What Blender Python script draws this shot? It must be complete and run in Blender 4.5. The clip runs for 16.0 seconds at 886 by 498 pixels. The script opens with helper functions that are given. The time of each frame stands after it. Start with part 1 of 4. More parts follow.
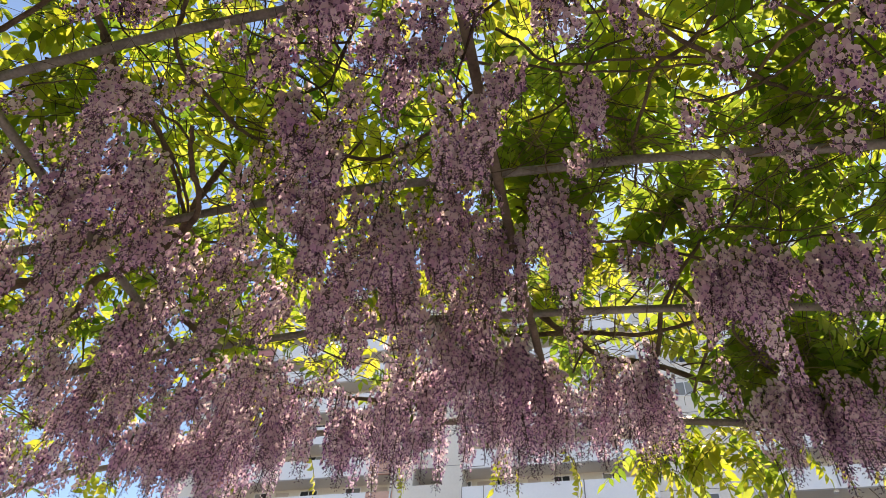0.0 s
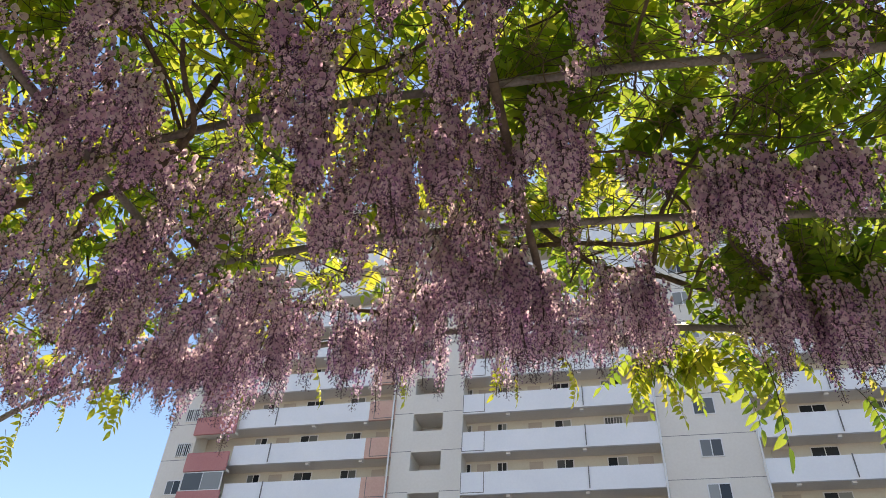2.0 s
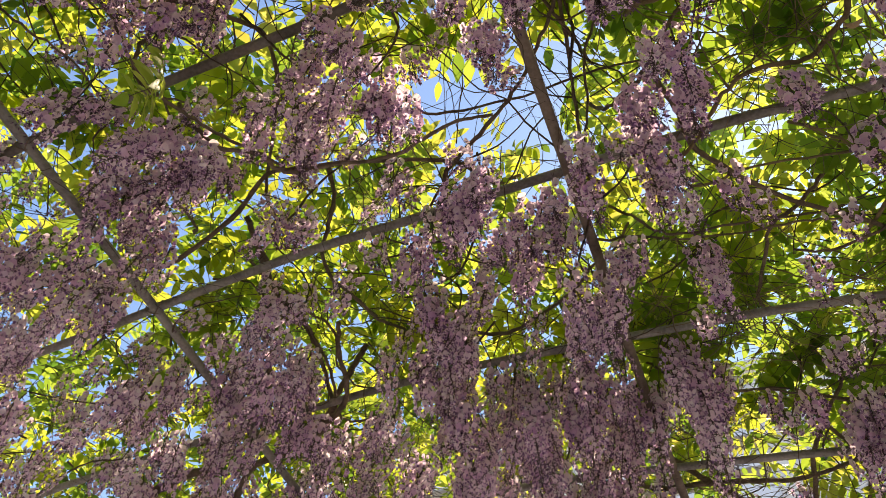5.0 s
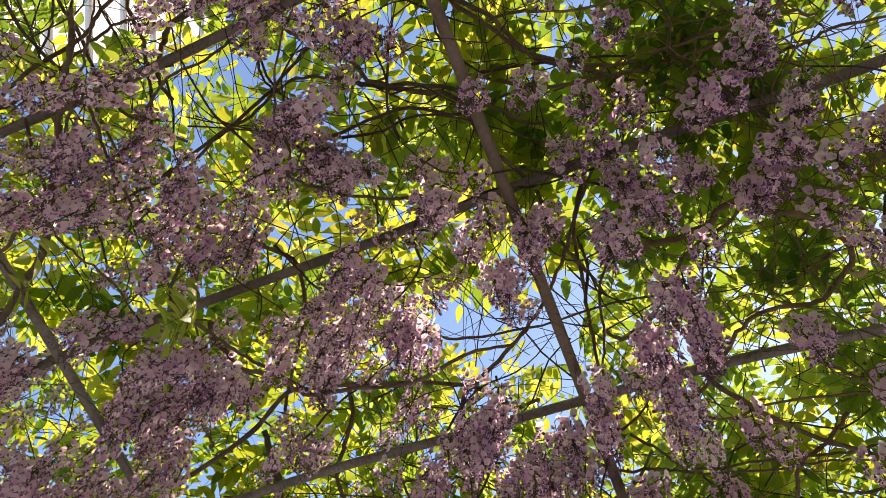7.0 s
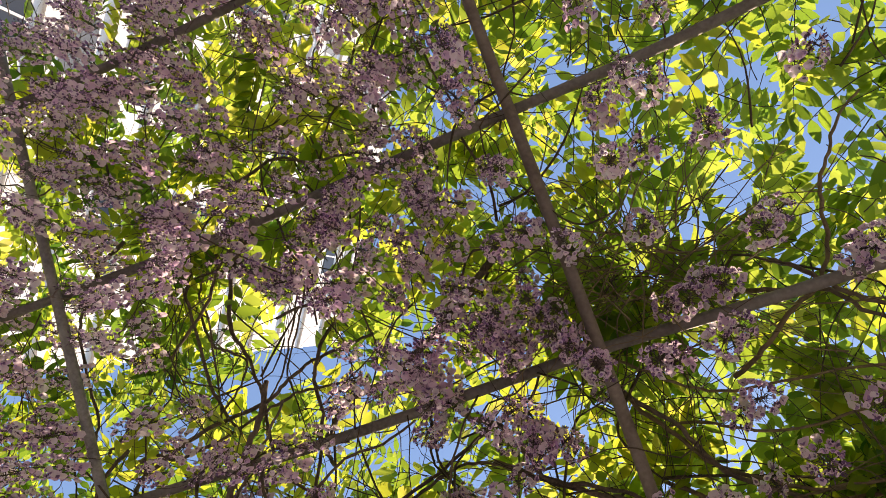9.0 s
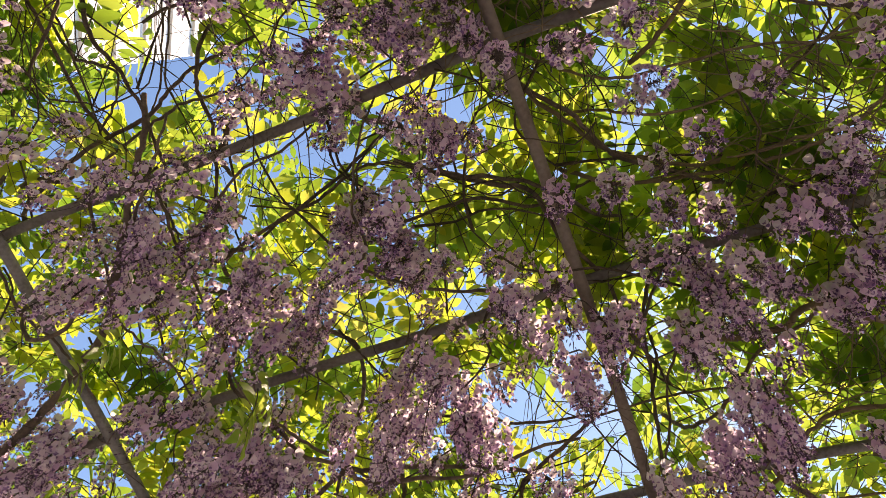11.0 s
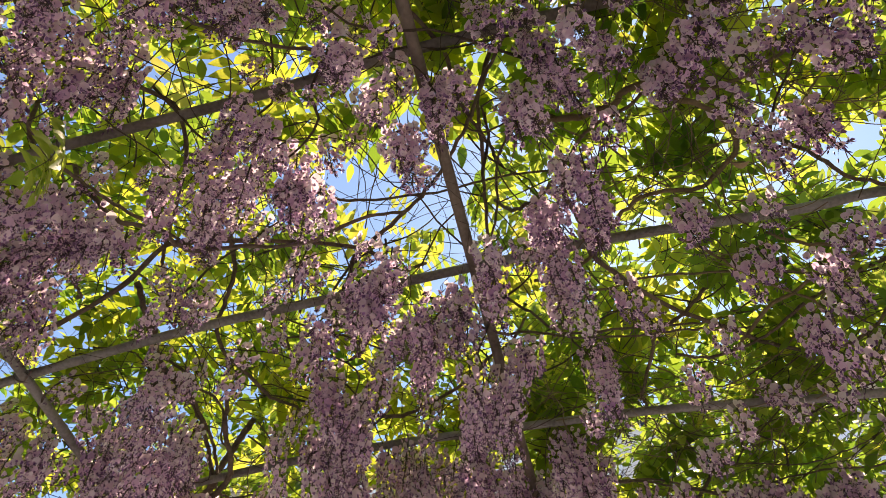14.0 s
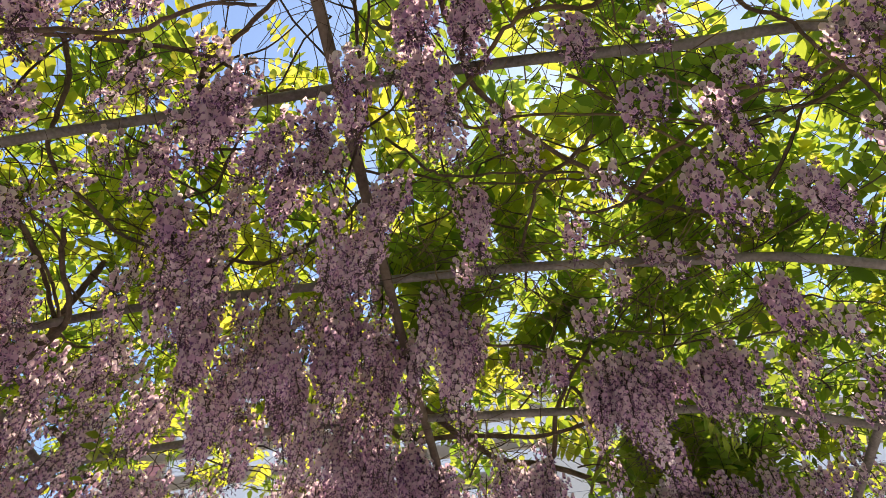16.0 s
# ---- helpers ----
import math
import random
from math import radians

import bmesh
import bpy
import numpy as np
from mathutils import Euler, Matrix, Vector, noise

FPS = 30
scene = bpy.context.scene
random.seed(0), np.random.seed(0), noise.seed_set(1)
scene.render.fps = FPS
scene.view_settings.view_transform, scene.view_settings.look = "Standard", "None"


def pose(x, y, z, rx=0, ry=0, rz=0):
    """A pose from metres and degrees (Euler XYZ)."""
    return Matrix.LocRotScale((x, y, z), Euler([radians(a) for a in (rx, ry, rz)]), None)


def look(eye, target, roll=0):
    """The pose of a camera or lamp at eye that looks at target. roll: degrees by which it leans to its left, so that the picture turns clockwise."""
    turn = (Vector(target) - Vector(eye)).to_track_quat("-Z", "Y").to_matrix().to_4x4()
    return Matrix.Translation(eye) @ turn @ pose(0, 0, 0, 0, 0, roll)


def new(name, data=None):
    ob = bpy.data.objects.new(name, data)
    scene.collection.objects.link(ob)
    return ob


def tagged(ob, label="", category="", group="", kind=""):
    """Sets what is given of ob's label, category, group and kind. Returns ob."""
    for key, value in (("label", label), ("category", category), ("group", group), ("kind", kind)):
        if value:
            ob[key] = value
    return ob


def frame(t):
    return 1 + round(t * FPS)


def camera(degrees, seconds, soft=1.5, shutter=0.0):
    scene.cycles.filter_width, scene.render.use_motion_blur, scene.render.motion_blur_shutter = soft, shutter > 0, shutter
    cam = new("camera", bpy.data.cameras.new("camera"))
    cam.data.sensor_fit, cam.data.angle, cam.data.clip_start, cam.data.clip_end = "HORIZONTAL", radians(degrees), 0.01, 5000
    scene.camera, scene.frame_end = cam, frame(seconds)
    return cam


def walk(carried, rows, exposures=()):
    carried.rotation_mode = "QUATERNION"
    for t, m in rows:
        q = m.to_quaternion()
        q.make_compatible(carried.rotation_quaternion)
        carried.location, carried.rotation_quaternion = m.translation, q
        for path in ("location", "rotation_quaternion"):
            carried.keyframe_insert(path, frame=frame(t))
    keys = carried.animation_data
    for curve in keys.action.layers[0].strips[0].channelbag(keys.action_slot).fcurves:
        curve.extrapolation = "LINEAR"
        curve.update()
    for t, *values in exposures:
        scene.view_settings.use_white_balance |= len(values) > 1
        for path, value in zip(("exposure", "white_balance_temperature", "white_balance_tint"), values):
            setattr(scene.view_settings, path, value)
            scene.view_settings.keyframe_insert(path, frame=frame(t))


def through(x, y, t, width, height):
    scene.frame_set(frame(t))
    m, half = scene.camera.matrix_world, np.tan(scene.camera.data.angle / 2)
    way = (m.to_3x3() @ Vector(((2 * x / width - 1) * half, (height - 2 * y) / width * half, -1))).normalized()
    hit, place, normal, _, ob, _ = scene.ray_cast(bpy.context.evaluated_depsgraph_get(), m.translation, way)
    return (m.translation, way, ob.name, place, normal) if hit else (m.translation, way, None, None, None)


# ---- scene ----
cam = camera(63.6, 16.0, soft=0.4)
PATH = [
    (0, (0.176, 0.626, 1.602), (-0.228, 1.949, 3.046), 5.2),
    (0.5, (0.177, 0.63, 1.599), (-0.237, 1.988, 3.007), 5.1),
    (1, (0.181, 0.635, 1.599), (-0.241, 2.042, 2.957), 4.6),
    (1.5, (0.182, 0.629, 1.594), (-0.243, 2.082, 2.901), 4.1),
    (2, (0.18, 0.622, 1.591), (-0.251, 2.105, 2.861), 3.8),
    (2.5, (0.179, 0.611, 1.591), (-0.262, 2.084, 2.87), 3.6),
    (3, (0.168, 0.6, 1.585), (-0.335, 1.954, 2.968), 5.7),
    (3.2, (0.171, 0.593, 1.587), (-0.345, 1.915, 2.996), 6.3),
    (5.3, (0.14, 0.423, 1.608), (-0.445, 1.345, 3.284), 11.0),
    (5.5, (0.138, 0.408, 1.613), (-0.427, 1.288, 3.317), 11.2),
    (6, (0.156, 0.403, 1.614), (-0.402, 1.186, 3.368), 13.6),
    (6.5, (0.173, 0.394, 1.617), (-0.372, 1.085, 3.413), 16.5),
    (7, (0.189, 0.385, 1.619), (-0.32, 0.91, 3.48), 23.2),
    (7.5, (0.177, 0.349, 1.624), (-0.352, 0.651, 3.529), 39.6),
    (8, (0.137, 0.289, 1.626), (-0.356, 0.336, 3.564), 64.7),
    (8.2, (0.123, 0.267, 1.627), (-0.391, 0.131, 3.555), 85.5),
    (8.6, (0.107, 0.231, 1.628), (-0.41, -0.114, 3.529), 104.6),
    (9, (0.106, 0.201, 1.631), (-0.369, -0.156, 3.541), 107.3),
    (9.5, (0.114, 0.173, 1.635), (-0.29, -0.014, 3.584), 94.3),
    (9.9, (0.12, 0.163, 1.639), (-0.25, 0.183, 3.604), 65.9),
    (10.3, (0.116, 0.166, 1.643), (-0.267, 0.385, 3.593), 39.6),
    (10.5, (0.107, 0.174, 1.647), (-0.304, 0.489, 3.579), 32.3),
    (11, (0.082, 0.202, 1.657), (-0.375, 0.711, 3.536), 22.1),
    (11.5, (0.066, 0.227, 1.656), (-0.421, 0.871, 3.486), 17.4),
    (12, (0.081, 0.264, 1.658), (-0.372, 1.015, 3.456), 13.2),
    (12.5, (0.112, 0.285, 1.663), (-0.221, 1.088, 3.464), 6.0),
    (13, (0.138, 0.311, 1.663), (-0.153, 1.172, 3.444), 2.5),
    (13.5, (0.14, 0.34, 1.652), (-0.152, 1.264, 3.402), 1.8),
    (14, (0.14, 0.354, 1.653), (-0.132, 1.357, 3.363), 0.8),
    (14.5, (0.15, 0.361, 1.661), (-0.082, 1.457, 3.318), -1.1),
    (15, (0.155, 0.384, 1.659), (-0.057, 1.545, 3.273), -1.7),
    (15.5, (0.178, 0.468, 1.655), (0.006, 1.649, 3.26), -3.1),
    (15.9, (0.218, 0.583, 1.653), (0.071, 1.767, 3.259), -3.2),
    (16, (0.231, 0.601, 1.663), (0.091, 1.81, 3.25), -2.6),
]
walk(cam, [(t, look(eye, target, roll)) for t, eye, target, roll in PATH],
     [(0, 0.74, 9450, 22.7), (1.0, 0.73, 9250, 23.2), (2.0, 0.54, 9050, 21.7), (3.0, 0.54, 9150, 22.2), (5.3, 0.85, 9050, 22.7), (8.0, 0.75, 9050, 23.2),
      (10.4, 0.79, 9050, 23.2), (11.5, 0.87, 9050, 23.2), (14.5, 0.84, 9050, 23.7), (16, 0.83, 9050, 23.7)])

# ---------- world, sun ----------
SUN_AZ, SUN_EL = 18.0, 61.0          # degrees: to the right of +y, above the horizon
wd = bpy.data.worlds.new("sky")
scene.world = wd
wd.use_nodes = True
nt = wd.node_tree
bg = nt.nodes["Background"]
sky = nt.nodes.new("ShaderNodeTexSky")
sky.sky_type = "NISHITA"
sky.sun_disc = False
sky.sun_elevation = radians(SUN_EL)
sky.sun_rotation = radians(SUN_AZ)
sky.air_density, sky.dust_density, sky.ozone_density = 1.0, 0.15, 1.1
clear = nt.nodes.new("ShaderNodeMix")
clear.data_type, clear.blend_type = "RGBA", "MULTIPLY"
clear.inputs[0].default_value = 1.0
clear.inputs[7].default_value = (0.78, 1.07, 1.27, 1)       # a clear spring sky
nt.links.new(sky.outputs[0], clear.inputs[6])
nt.links.new(clear.outputs[2], bg.inputs[0])
bg.inputs[1].default_value = 0.15
sun = new("sun", bpy.data.lights.new("sun", "SUN"))
sun.data.energy, sun.data.angle, sun.data.color = 5.0, radians(0.53), (1.0, 0.95, 0.86)
to_sun = Vector((math.sin(radians(SUN_AZ)) * math.cos(radians(SUN_EL)), math.cos(radians(SUN_AZ)) * math.cos(radians(SUN_EL)), math.sin(radians(SUN_EL))))
sun.matrix_world = look(to_sun * 60, (0, 0, 0))


# ---------- materials ----------
def material(name):
    m = bpy.data.materials.new(name)
    m.use_nodes = True
    return m, m.node_tree, m.node_tree.nodes["Principled BSDF"]


def node(nt, kind, **inputs):
    n = nt.nodes.new(kind)
    for k, v in inputs.items():
        n.inputs[k.replace("_", " ")].default_value = v
    return n


def ramp(nt, source, stops):
    r = nt.nodes.new("ShaderNodeValToRGB")
    while len(r.color_ramp.elements) < len(stops):
        r.color_ramp.elements.new(0.5)
    for e, (p, c) in zip(r.color_ramp.elements, stops):
        e.position, e.color = p, (*c, 1)
    nt.links.new(source, r.inputs[0])
    return r.outputs[0]


def mixed(nt, fac, a, b, mode="MIX"):
    n = nt.nodes.new("ShaderNodeMix")
    n.data_type, n.blend_type = "RGBA", mode
    for socket, v in ((n.inputs[0], fac), (n.inputs[6], a), (n.inputs[7], b)):
        if isinstance(v, (int, float)):
            socket.default_value = v
        elif isinstance(v, tuple):
            socket.default_value = (*v, 1)
        else:
            nt.links.new(v, socket)
    return n.outputs[2]


def rough_noise(nt, scale, detail=4.0, coords="Object"):
    tc = nt.nodes.new("ShaderNodeTexCoord")
    n = node(nt, "ShaderNodeTexNoise", Scale=scale, Detail=detail)
    nt.links.new(tc.outputs[coords], n.inputs["Vector"])
    return n.outputs["Fac"]


def bumped(nt, bsdf, height, strength, distance=0.01):
    b = node(nt, "ShaderNodeBump", Strength=strength, Distance=distance)
    nt.links.new(height, b.inputs["Height"])
    nt.links.new(b.outputs[0], bsdf.inputs["Normal"])


def surface(name, dark, light, scale, rough=0.8, bump=0.3, fine=0.0, metal=0.0, dist=0.01):
    """A plain matt surface with stains at one scale and grain at a second."""
    m, nt, p = material(name)
    a = rough_noise(nt, scale)
    b = rough_noise(nt, fine or scale * 9, 2)
    c = mixed(nt, 0.35, ramp(nt, a, [(0.3, dark), (0.7, light)]), ramp(nt, b, [(0.3, dark), (0.7, light)]))
    nt.links.new(c, p.inputs["Base Color"])
    p.inputs["Roughness"].default_value, p.inputs["Metallic"].default_value = rough, metal
    if bump:
        bumped(nt, p, b, bump, dist)
    return m


def thin_tissue(name, stops, through, share, rough=0.5, vein=0.0):
    """Petal or leaf: reflects one colour and lets light through in another."""
    m, nt, p = material(name)
    geo, info = nt.nodes.new("ShaderNodeNewGeometry"), nt.nodes.new("ShaderNodeObjectInfo")
    mix = nt.nodes.new("ShaderNodeMath")
    mix.operation = "MULTIPLY_ADD"
    nt.links.new(geo.outputs["Random Per Island"], mix.inputs[0])
    mix.inputs[1].default_value = 0.6
    half = nt.nodes.new("ShaderNodeMath")
    half.operation = "MULTIPLY"
    nt.links.new(info.outputs["Random"], half.inputs[0])
    half.inputs[1].default_value = 0.4
    nt.links.new(half.outputs[0], mix.inputs[2])
    colour = ramp(nt, mix.outputs[0], stops)
    if vein:
        colour = mixed(nt, vein, colour, ramp(nt, rough_noise(nt, 90.0, 3), [(0.35, (0.25, 0.25, 0.25)), (0.65, (1, 1, 1))]), "MULTIPLY")
    nt.links.new(colour, p.inputs["Base Color"])
    p.inputs["Roughness"].default_value = rough
    p.inputs["Specular IOR Level"].default_value = 0.15
    tr = nt.nodes.new("ShaderNodeBsdfTranslucent")
    nt.links.new(ramp(nt, mix.outputs[0], through), tr.inputs["Color"])
    mx = nt.nodes.new("ShaderNodeMixShader")
    mx.inputs[0].default_value = share
    nt.links.new(p.outputs[0], mx.inputs[1])
    nt.links.new(tr.outputs[0], mx.inputs[2])
    nt.links.new(mx.outputs[0], nt.nodes["Material Output"].inputs["Surface"])
    return m


BANNER = thin_tissue("pale_lilac_petal", [(0.0, (0.50, 0.30, 0.55)), (0.22, (0.82, 0.57, 0.78)), (0.48, (0.95, 0.79, 0.89)), (1.0, (0.99, 0.96, 0.98))],
                     [(0.0, (0.70, 0.38, 0.70)), (0.4, (0.95, 0.74, 0.90)), (1.0, (0.98, 0.94, 0.97))], 0.62, 0.5, 0.12)
WING = thin_tissue("violet_petal", [(0.0, (0.05, 0.02, 0.09)), (0.5, (0.30, 0.17, 0.37)), (1.0, (0.72, 0.54, 0.72))],
                   [(0.0, (0.30, 0.12, 0.38)), (1.0, (0.72, 0.52, 0.72))], 0.25)
BUD = thin_tissue("dusky_bud", [(0.0, (0.02, 0.011, 0.022)), (1.0, (0.19, 0.10, 0.19))], [(0.0, (0.20, 0.10, 0.22)), (1.0, (0.42, 0.26, 0.40))], 0.14)
STALK = surface("green_purple_stalk", (0.02, 0.013, 0.012), (0.07, 0.046, 0.034), 40, 0.7, 0)
LEAF = thin_tissue("wisteria_leaf", [(0.0, (0.024, 0.062, 0.014)), (0.5, (0.062, 0.125, 0.024)), (1.0, (0.13, 0.185, 0.04))],
                   [(0.0, (0.06, 0.22, 0.03)), (0.4, (0.34, 0.51, 0.06)), (1.0, (0.66, 0.76, 0.14))], 0.54, 0.36, 0.18)
# yellow leaf: young growth, and the glow of sunlit leaves put into the colour
YOUNG_LIT = thin_tissue("young_sunlit_leaf", [(0.0, (0.08, 0.15, 0.015)), (1.0, (0.15, 0.19, 0.03))],
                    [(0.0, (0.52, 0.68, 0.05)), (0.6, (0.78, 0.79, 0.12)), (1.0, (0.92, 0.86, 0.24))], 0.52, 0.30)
BARK = surface("grey_brown_bark", (0.045, 0.031, 0.022), (0.20, 0.148, 0.108), 22, 0.9, 0.6, 160, 0, 0.004)
TWIG = surface("brown_twig", (0.022, 0.015, 0.010), (0.115, 0.08, 0.05), 30, 0.85, 0.3, 200, 0, 0.002)
DRY = surface("dry_tan_stem", (0.10, 0.07, 0.04), (0.24, 0.18, 0.10), 30, 0.85, 0.3, 200, 0, 0.002)
PIPE = surface("weathered_galvanised_pipe", (0.10, 0.092, 0.084), (0.37, 0.36, 0.35), 11, 0.6, 0.25, 140, 0.25, 0.002)
# darker, browner pipe: stains plus the shade of the backlit arches in its colour
DIM_PIPE = surface("shaded_brown_pipe", (0.085, 0.072, 0.06), (0.27, 0.25, 0.23), 9, 0.7, 0.3, 130, 0.2, 0.002)
RAIL = surface("rusty_brown_pipe", (0.11, 0.082, 0.065), (0.28, 0.235, 0.195), 12, 0.75, 0.35, 130, 0.15, 0.002)


# ---------- mesh helpers ----------
def mesh_object(name, verts, faces, mats, indices=None, parent=None, label="", smooth=True):
    me = bpy.data.meshes.new(name)
    me.from_pydata(verts, [], faces)
    for m in mats if isinstance(mats, (list, tuple)) else [mats]:
        me.materials.append(m)
    if indices is not None:
        me.polygons.foreach_set("material_index", indices)
    if smooth:
        me.polygons.foreach_set("use_smooth", [True] * len(me.polygons))
    me.update()
    return placed(name, me, parent, label)


def placed(name, me, parent=None, label="", m=None):
    ob = new(name, me)
    if parent:
        ob.parent = parent
    if m is not None:
        ob.matrix_basis = m
    return tagged(ob, label)


def part(name, bm, mat, parent, label=""):
    me = bpy.data.meshes.new(name)
    bm.to_mesh(me)
    bm.free()
    for m in mat if isinstance(mat, (list, tuple)) else [mat]:
        me.materials.append(m)
    return placed(name, me, parent, label)


def thing(name, label, category, at=(0, 0, 0), group="", kind=""):
    ob = new(name)
    ob.empty_display_size = 0.1
    ob.location = at
    return tagged(ob, label, category, group, kind)


def spline(points, steps):
    """Catmull-Rom through the points."""
    p = [Vector(q) for q in points]
    p = [2 * p[0] - p[1], *p, 2 * p[-1] - p[-2]]
    out = []
    for i in range(1, len(p) - 2):
        for k in range(steps):
            t = k / steps
            out.append(0.5 * (2 * p[i] + (p[i + 1] - p[i - 1]) * t + (2 * p[i - 1] - 5 * p[i] + 4 * p[i + 1] - p[i + 2]) * t * t
                              + (3 * p[i] - p[i - 1] - 3 * p[i + 1] + p[i + 2]) * t ** 3))
    return out + [p[-2]]


def tube(path, r0, r1, sides=8, wobble=0.0, rng=random):
    """Verts and faces of a closed tapered tube along a path."""
    verts, faces, n = [], [], len(path)
    side = None
    for i, c in enumerate(path):
        d = (path[min(i + 1, n - 1)] - path[max(i - 1, 0)]).normalized()
        ref = side if side else (Vector((0, 0, 1)) if abs(d.z) < 0.9 else Vector((1, 0, 0)))
        a = (ref - d * ref.dot(d)).normalized()
        side, b = a, d.cross(a)
        r = (r0 + (r1 - r0) * i / max(n - 1, 1)) * (1 + wobble * rng.uniform(-1, 1))
        for k in range(sides):
            w = 2 * math.pi * k / sides
            verts.append(c + (a * math.cos(w) + b * math.sin(w)) * r)
    for i in range(n - 1):
        for k in range(sides):
            faces.append((i * sides + k, i * sides + (k + 1) % sides, (i + 1) * sides + (k + 1) % sides, (i + 1) * sides + k))
    faces.append(tuple(range(sides))[::-1])
    faces.append(tuple((n - 1) * sides + k for k in range(sides)))
    return verts, faces


def box(bm, x0, x1, y0, y1, z0, z1):
    m = Matrix.LocRotScale(((x0 + x1) / 2, (y0 + y1) / 2, (z0 + z1) / 2), None, (x1 - x0, y1 - y0, z1 - z0))
    return bmesh.ops.create_cube(bm, size=1, matrix=m)


# ---------- ground ----------
GROUND = surface("worn_grey_paving", (0.13, 0.124, 0.118), (0.24, 0.23, 0.22), 1.5, 0.9, 0.2, 30)
bm = bmesh.new()
bmesh.ops.create_grid(bm, x_segments=8, y_segments=8, size=1500)
tagged(part("ground", bm, GROUND, None), "worn grey paved ground below the pergola", "ground", kind="structure")


# ---------- pergola ----------
ARCH_X, ARCH_Z, ARCH_C, PITCH, LAST_Y = -0.35, 2.878, 0.078, 0.45, 2.48
ARCHES = 15


def arch_z(x):
    return ARCH_Z - ARCH_C * (x - ARCH_X) ** 2


pergola = thing("pergola", "weathered grey steel pipe pergola arched over a path", "pergola", (ARCH_X, 0.5, 0))


def under(parent, verts):
    return [Vector(v) - parent.location for v in verts]


# the arches sag unevenly: where each is highest, how high, and how strongly it bends
BENT = {0: (-0.50, 2.835, 0.075), 1: (-0.45, 2.862, 0.076), 2: (-0.45, 2.884, 0.078), 3: (-0.12, 2.882, 0.070), 4: (0.20, 2.897, 0.050)}
for k in range(ARCHES):
    y = LAST_Y - PITCH * k
    ax, az, ac = BENT.get(k, (ARCH_X, ARCH_Z, ARCH_C))
    line = [(-2.55, 0), (-2.55, 0.9), (-2.54, 1.75), (-2.45, 2.18), (-2.22, 2.44)]
    line += [(x / 10, az - ac * (x / 10 - ax) ** 2) for x in range(-18, 12, 3)]
    line += [(1.5, 2.44), (1.75, 2.18), (1.84, 1.75), (1.85, 0.9), (1.85, 0)]
    v, f = tube(spline([(x, y + 0.004 * math.sin(7 * x + k), z) for x, z in line], 4), 0.0100, 0.0100, 12)
    # arches past the fourth take the pipe with shade in its colour
    mesh_object("arch_pipe", under(pergola, v), f, DIM_PIPE if k > 3 else PIPE, parent=pergola)
for x in (-1.0, 0.0, 1.06):
    z = arch_z(x) - 0.025
    v, f = tube(spline([(x + 0.006 * math.sin(3 * y), y, z) for y in (2.50, 1.8, 1.0, 0.2, -0.6, -1.4, -2.4, -3.4, -3.9)], 4), 0.0110, 0.0110, 12)
    mesh_object("rail_pipe", under(pergola, v), f, PIPE if x else RAIL, parent=pergola, label="pale grey lengthwise rail" if x else "rusty brown lengthwise rail")

# wire ties where the outer rails cross the arches
for x in (-1.0, 1.06):
    for k in range(ARCHES):
        ax, az, ac = BENT.get(k, (ARCH_X, ARCH_Z, ARCH_C))
        y, top, low = LAST_Y - PITCH * k, az - ac * (x - ax) ** 2, arch_z(x) - 0.025
        for side in (-0.006, 0.006):
            loop = [Vector((x + side + 0.016 * math.cos(a), y + (0.012 if side < 0 else -0.012) * math.cos(a), (top + low) / 2 + (0.013 + abs(top - low) / 2) * math.sin(a)))
                    for a in [2 * math.pi * n / 14 for n in range(15)]]
            v, f = tube(loop, 0.0016, 0.0016, 6)
            mesh_object("wire_tie", under(pergola, v), f, RAIL, parent=pergola, label="rusty wire tie")


# ---------- wisteria ----------
def floret(v, f, mi, at, away, size, rng, open_share):
    """One pea flower: round banner bent back, two darker wings, a keel."""
    n = (away + Vector((rng.uniform(-.45, .45), rng.uniform(-.45, .45), rng.uniform(-.9, .10)))).normalized()
    u = (Vector((0, 0, 1)) - n * n.z)
    u = (u.normalized() if u.length > 0.05 else Vector((1, 0, 0)))
    u = (Matrix.Rotation(rng.uniform(-.6, .6), 3, n) @ u)
    w = n.cross(u)
    s, b = size, len(v)
    c = at + n * 0.35 * s
    v.append(c)
    rim = 7
    for k in range(rim):
        a = 2 * math.pi * k / rim
        r = s * (0.98 + 0.16 * math.cos(2 * a) - (0.22 if k == 0 else 0.0))
        up, ac = math.cos(a) * r, math.sin(a) * r * open_share
        v.append(c + u * (up + 0.3 * s) + w * ac + n * (0.30 * abs(ac) - 0.40 * max(up, 0)))
    for k in range(rim):
        f.append((b, b + 1 + k, b + 1 + (k + 1) % rim))
        mi.append(0)
    for sgn in (-1, 1):                       # wings
        b = len(v)
        v += [at, at + n * 0.85 * s + w * sgn * 0.42 * s - u * 0.10 * s, at + n * 1.35 * s + w * sgn * 0.15 * s - u * 0.65 * s, at + n * 0.6 * s - u * 0.60 * s]
        f.append((b, b + 1, b + 2, b + 3))
        mi.append(1)
    b = len(v)                                # calyx
    for k in range(3):
        a = 2.094 * k
        v.append(at + (w * math.cos(a) + u * math.sin(a)) * 0.30 * s + n * 0.30 * s)
    v.append(at - n * 0.30 * s)
    for k in range(3):
        f.append((b + k, b + (k + 1) % 3, b + 3))
        mi.append(2)


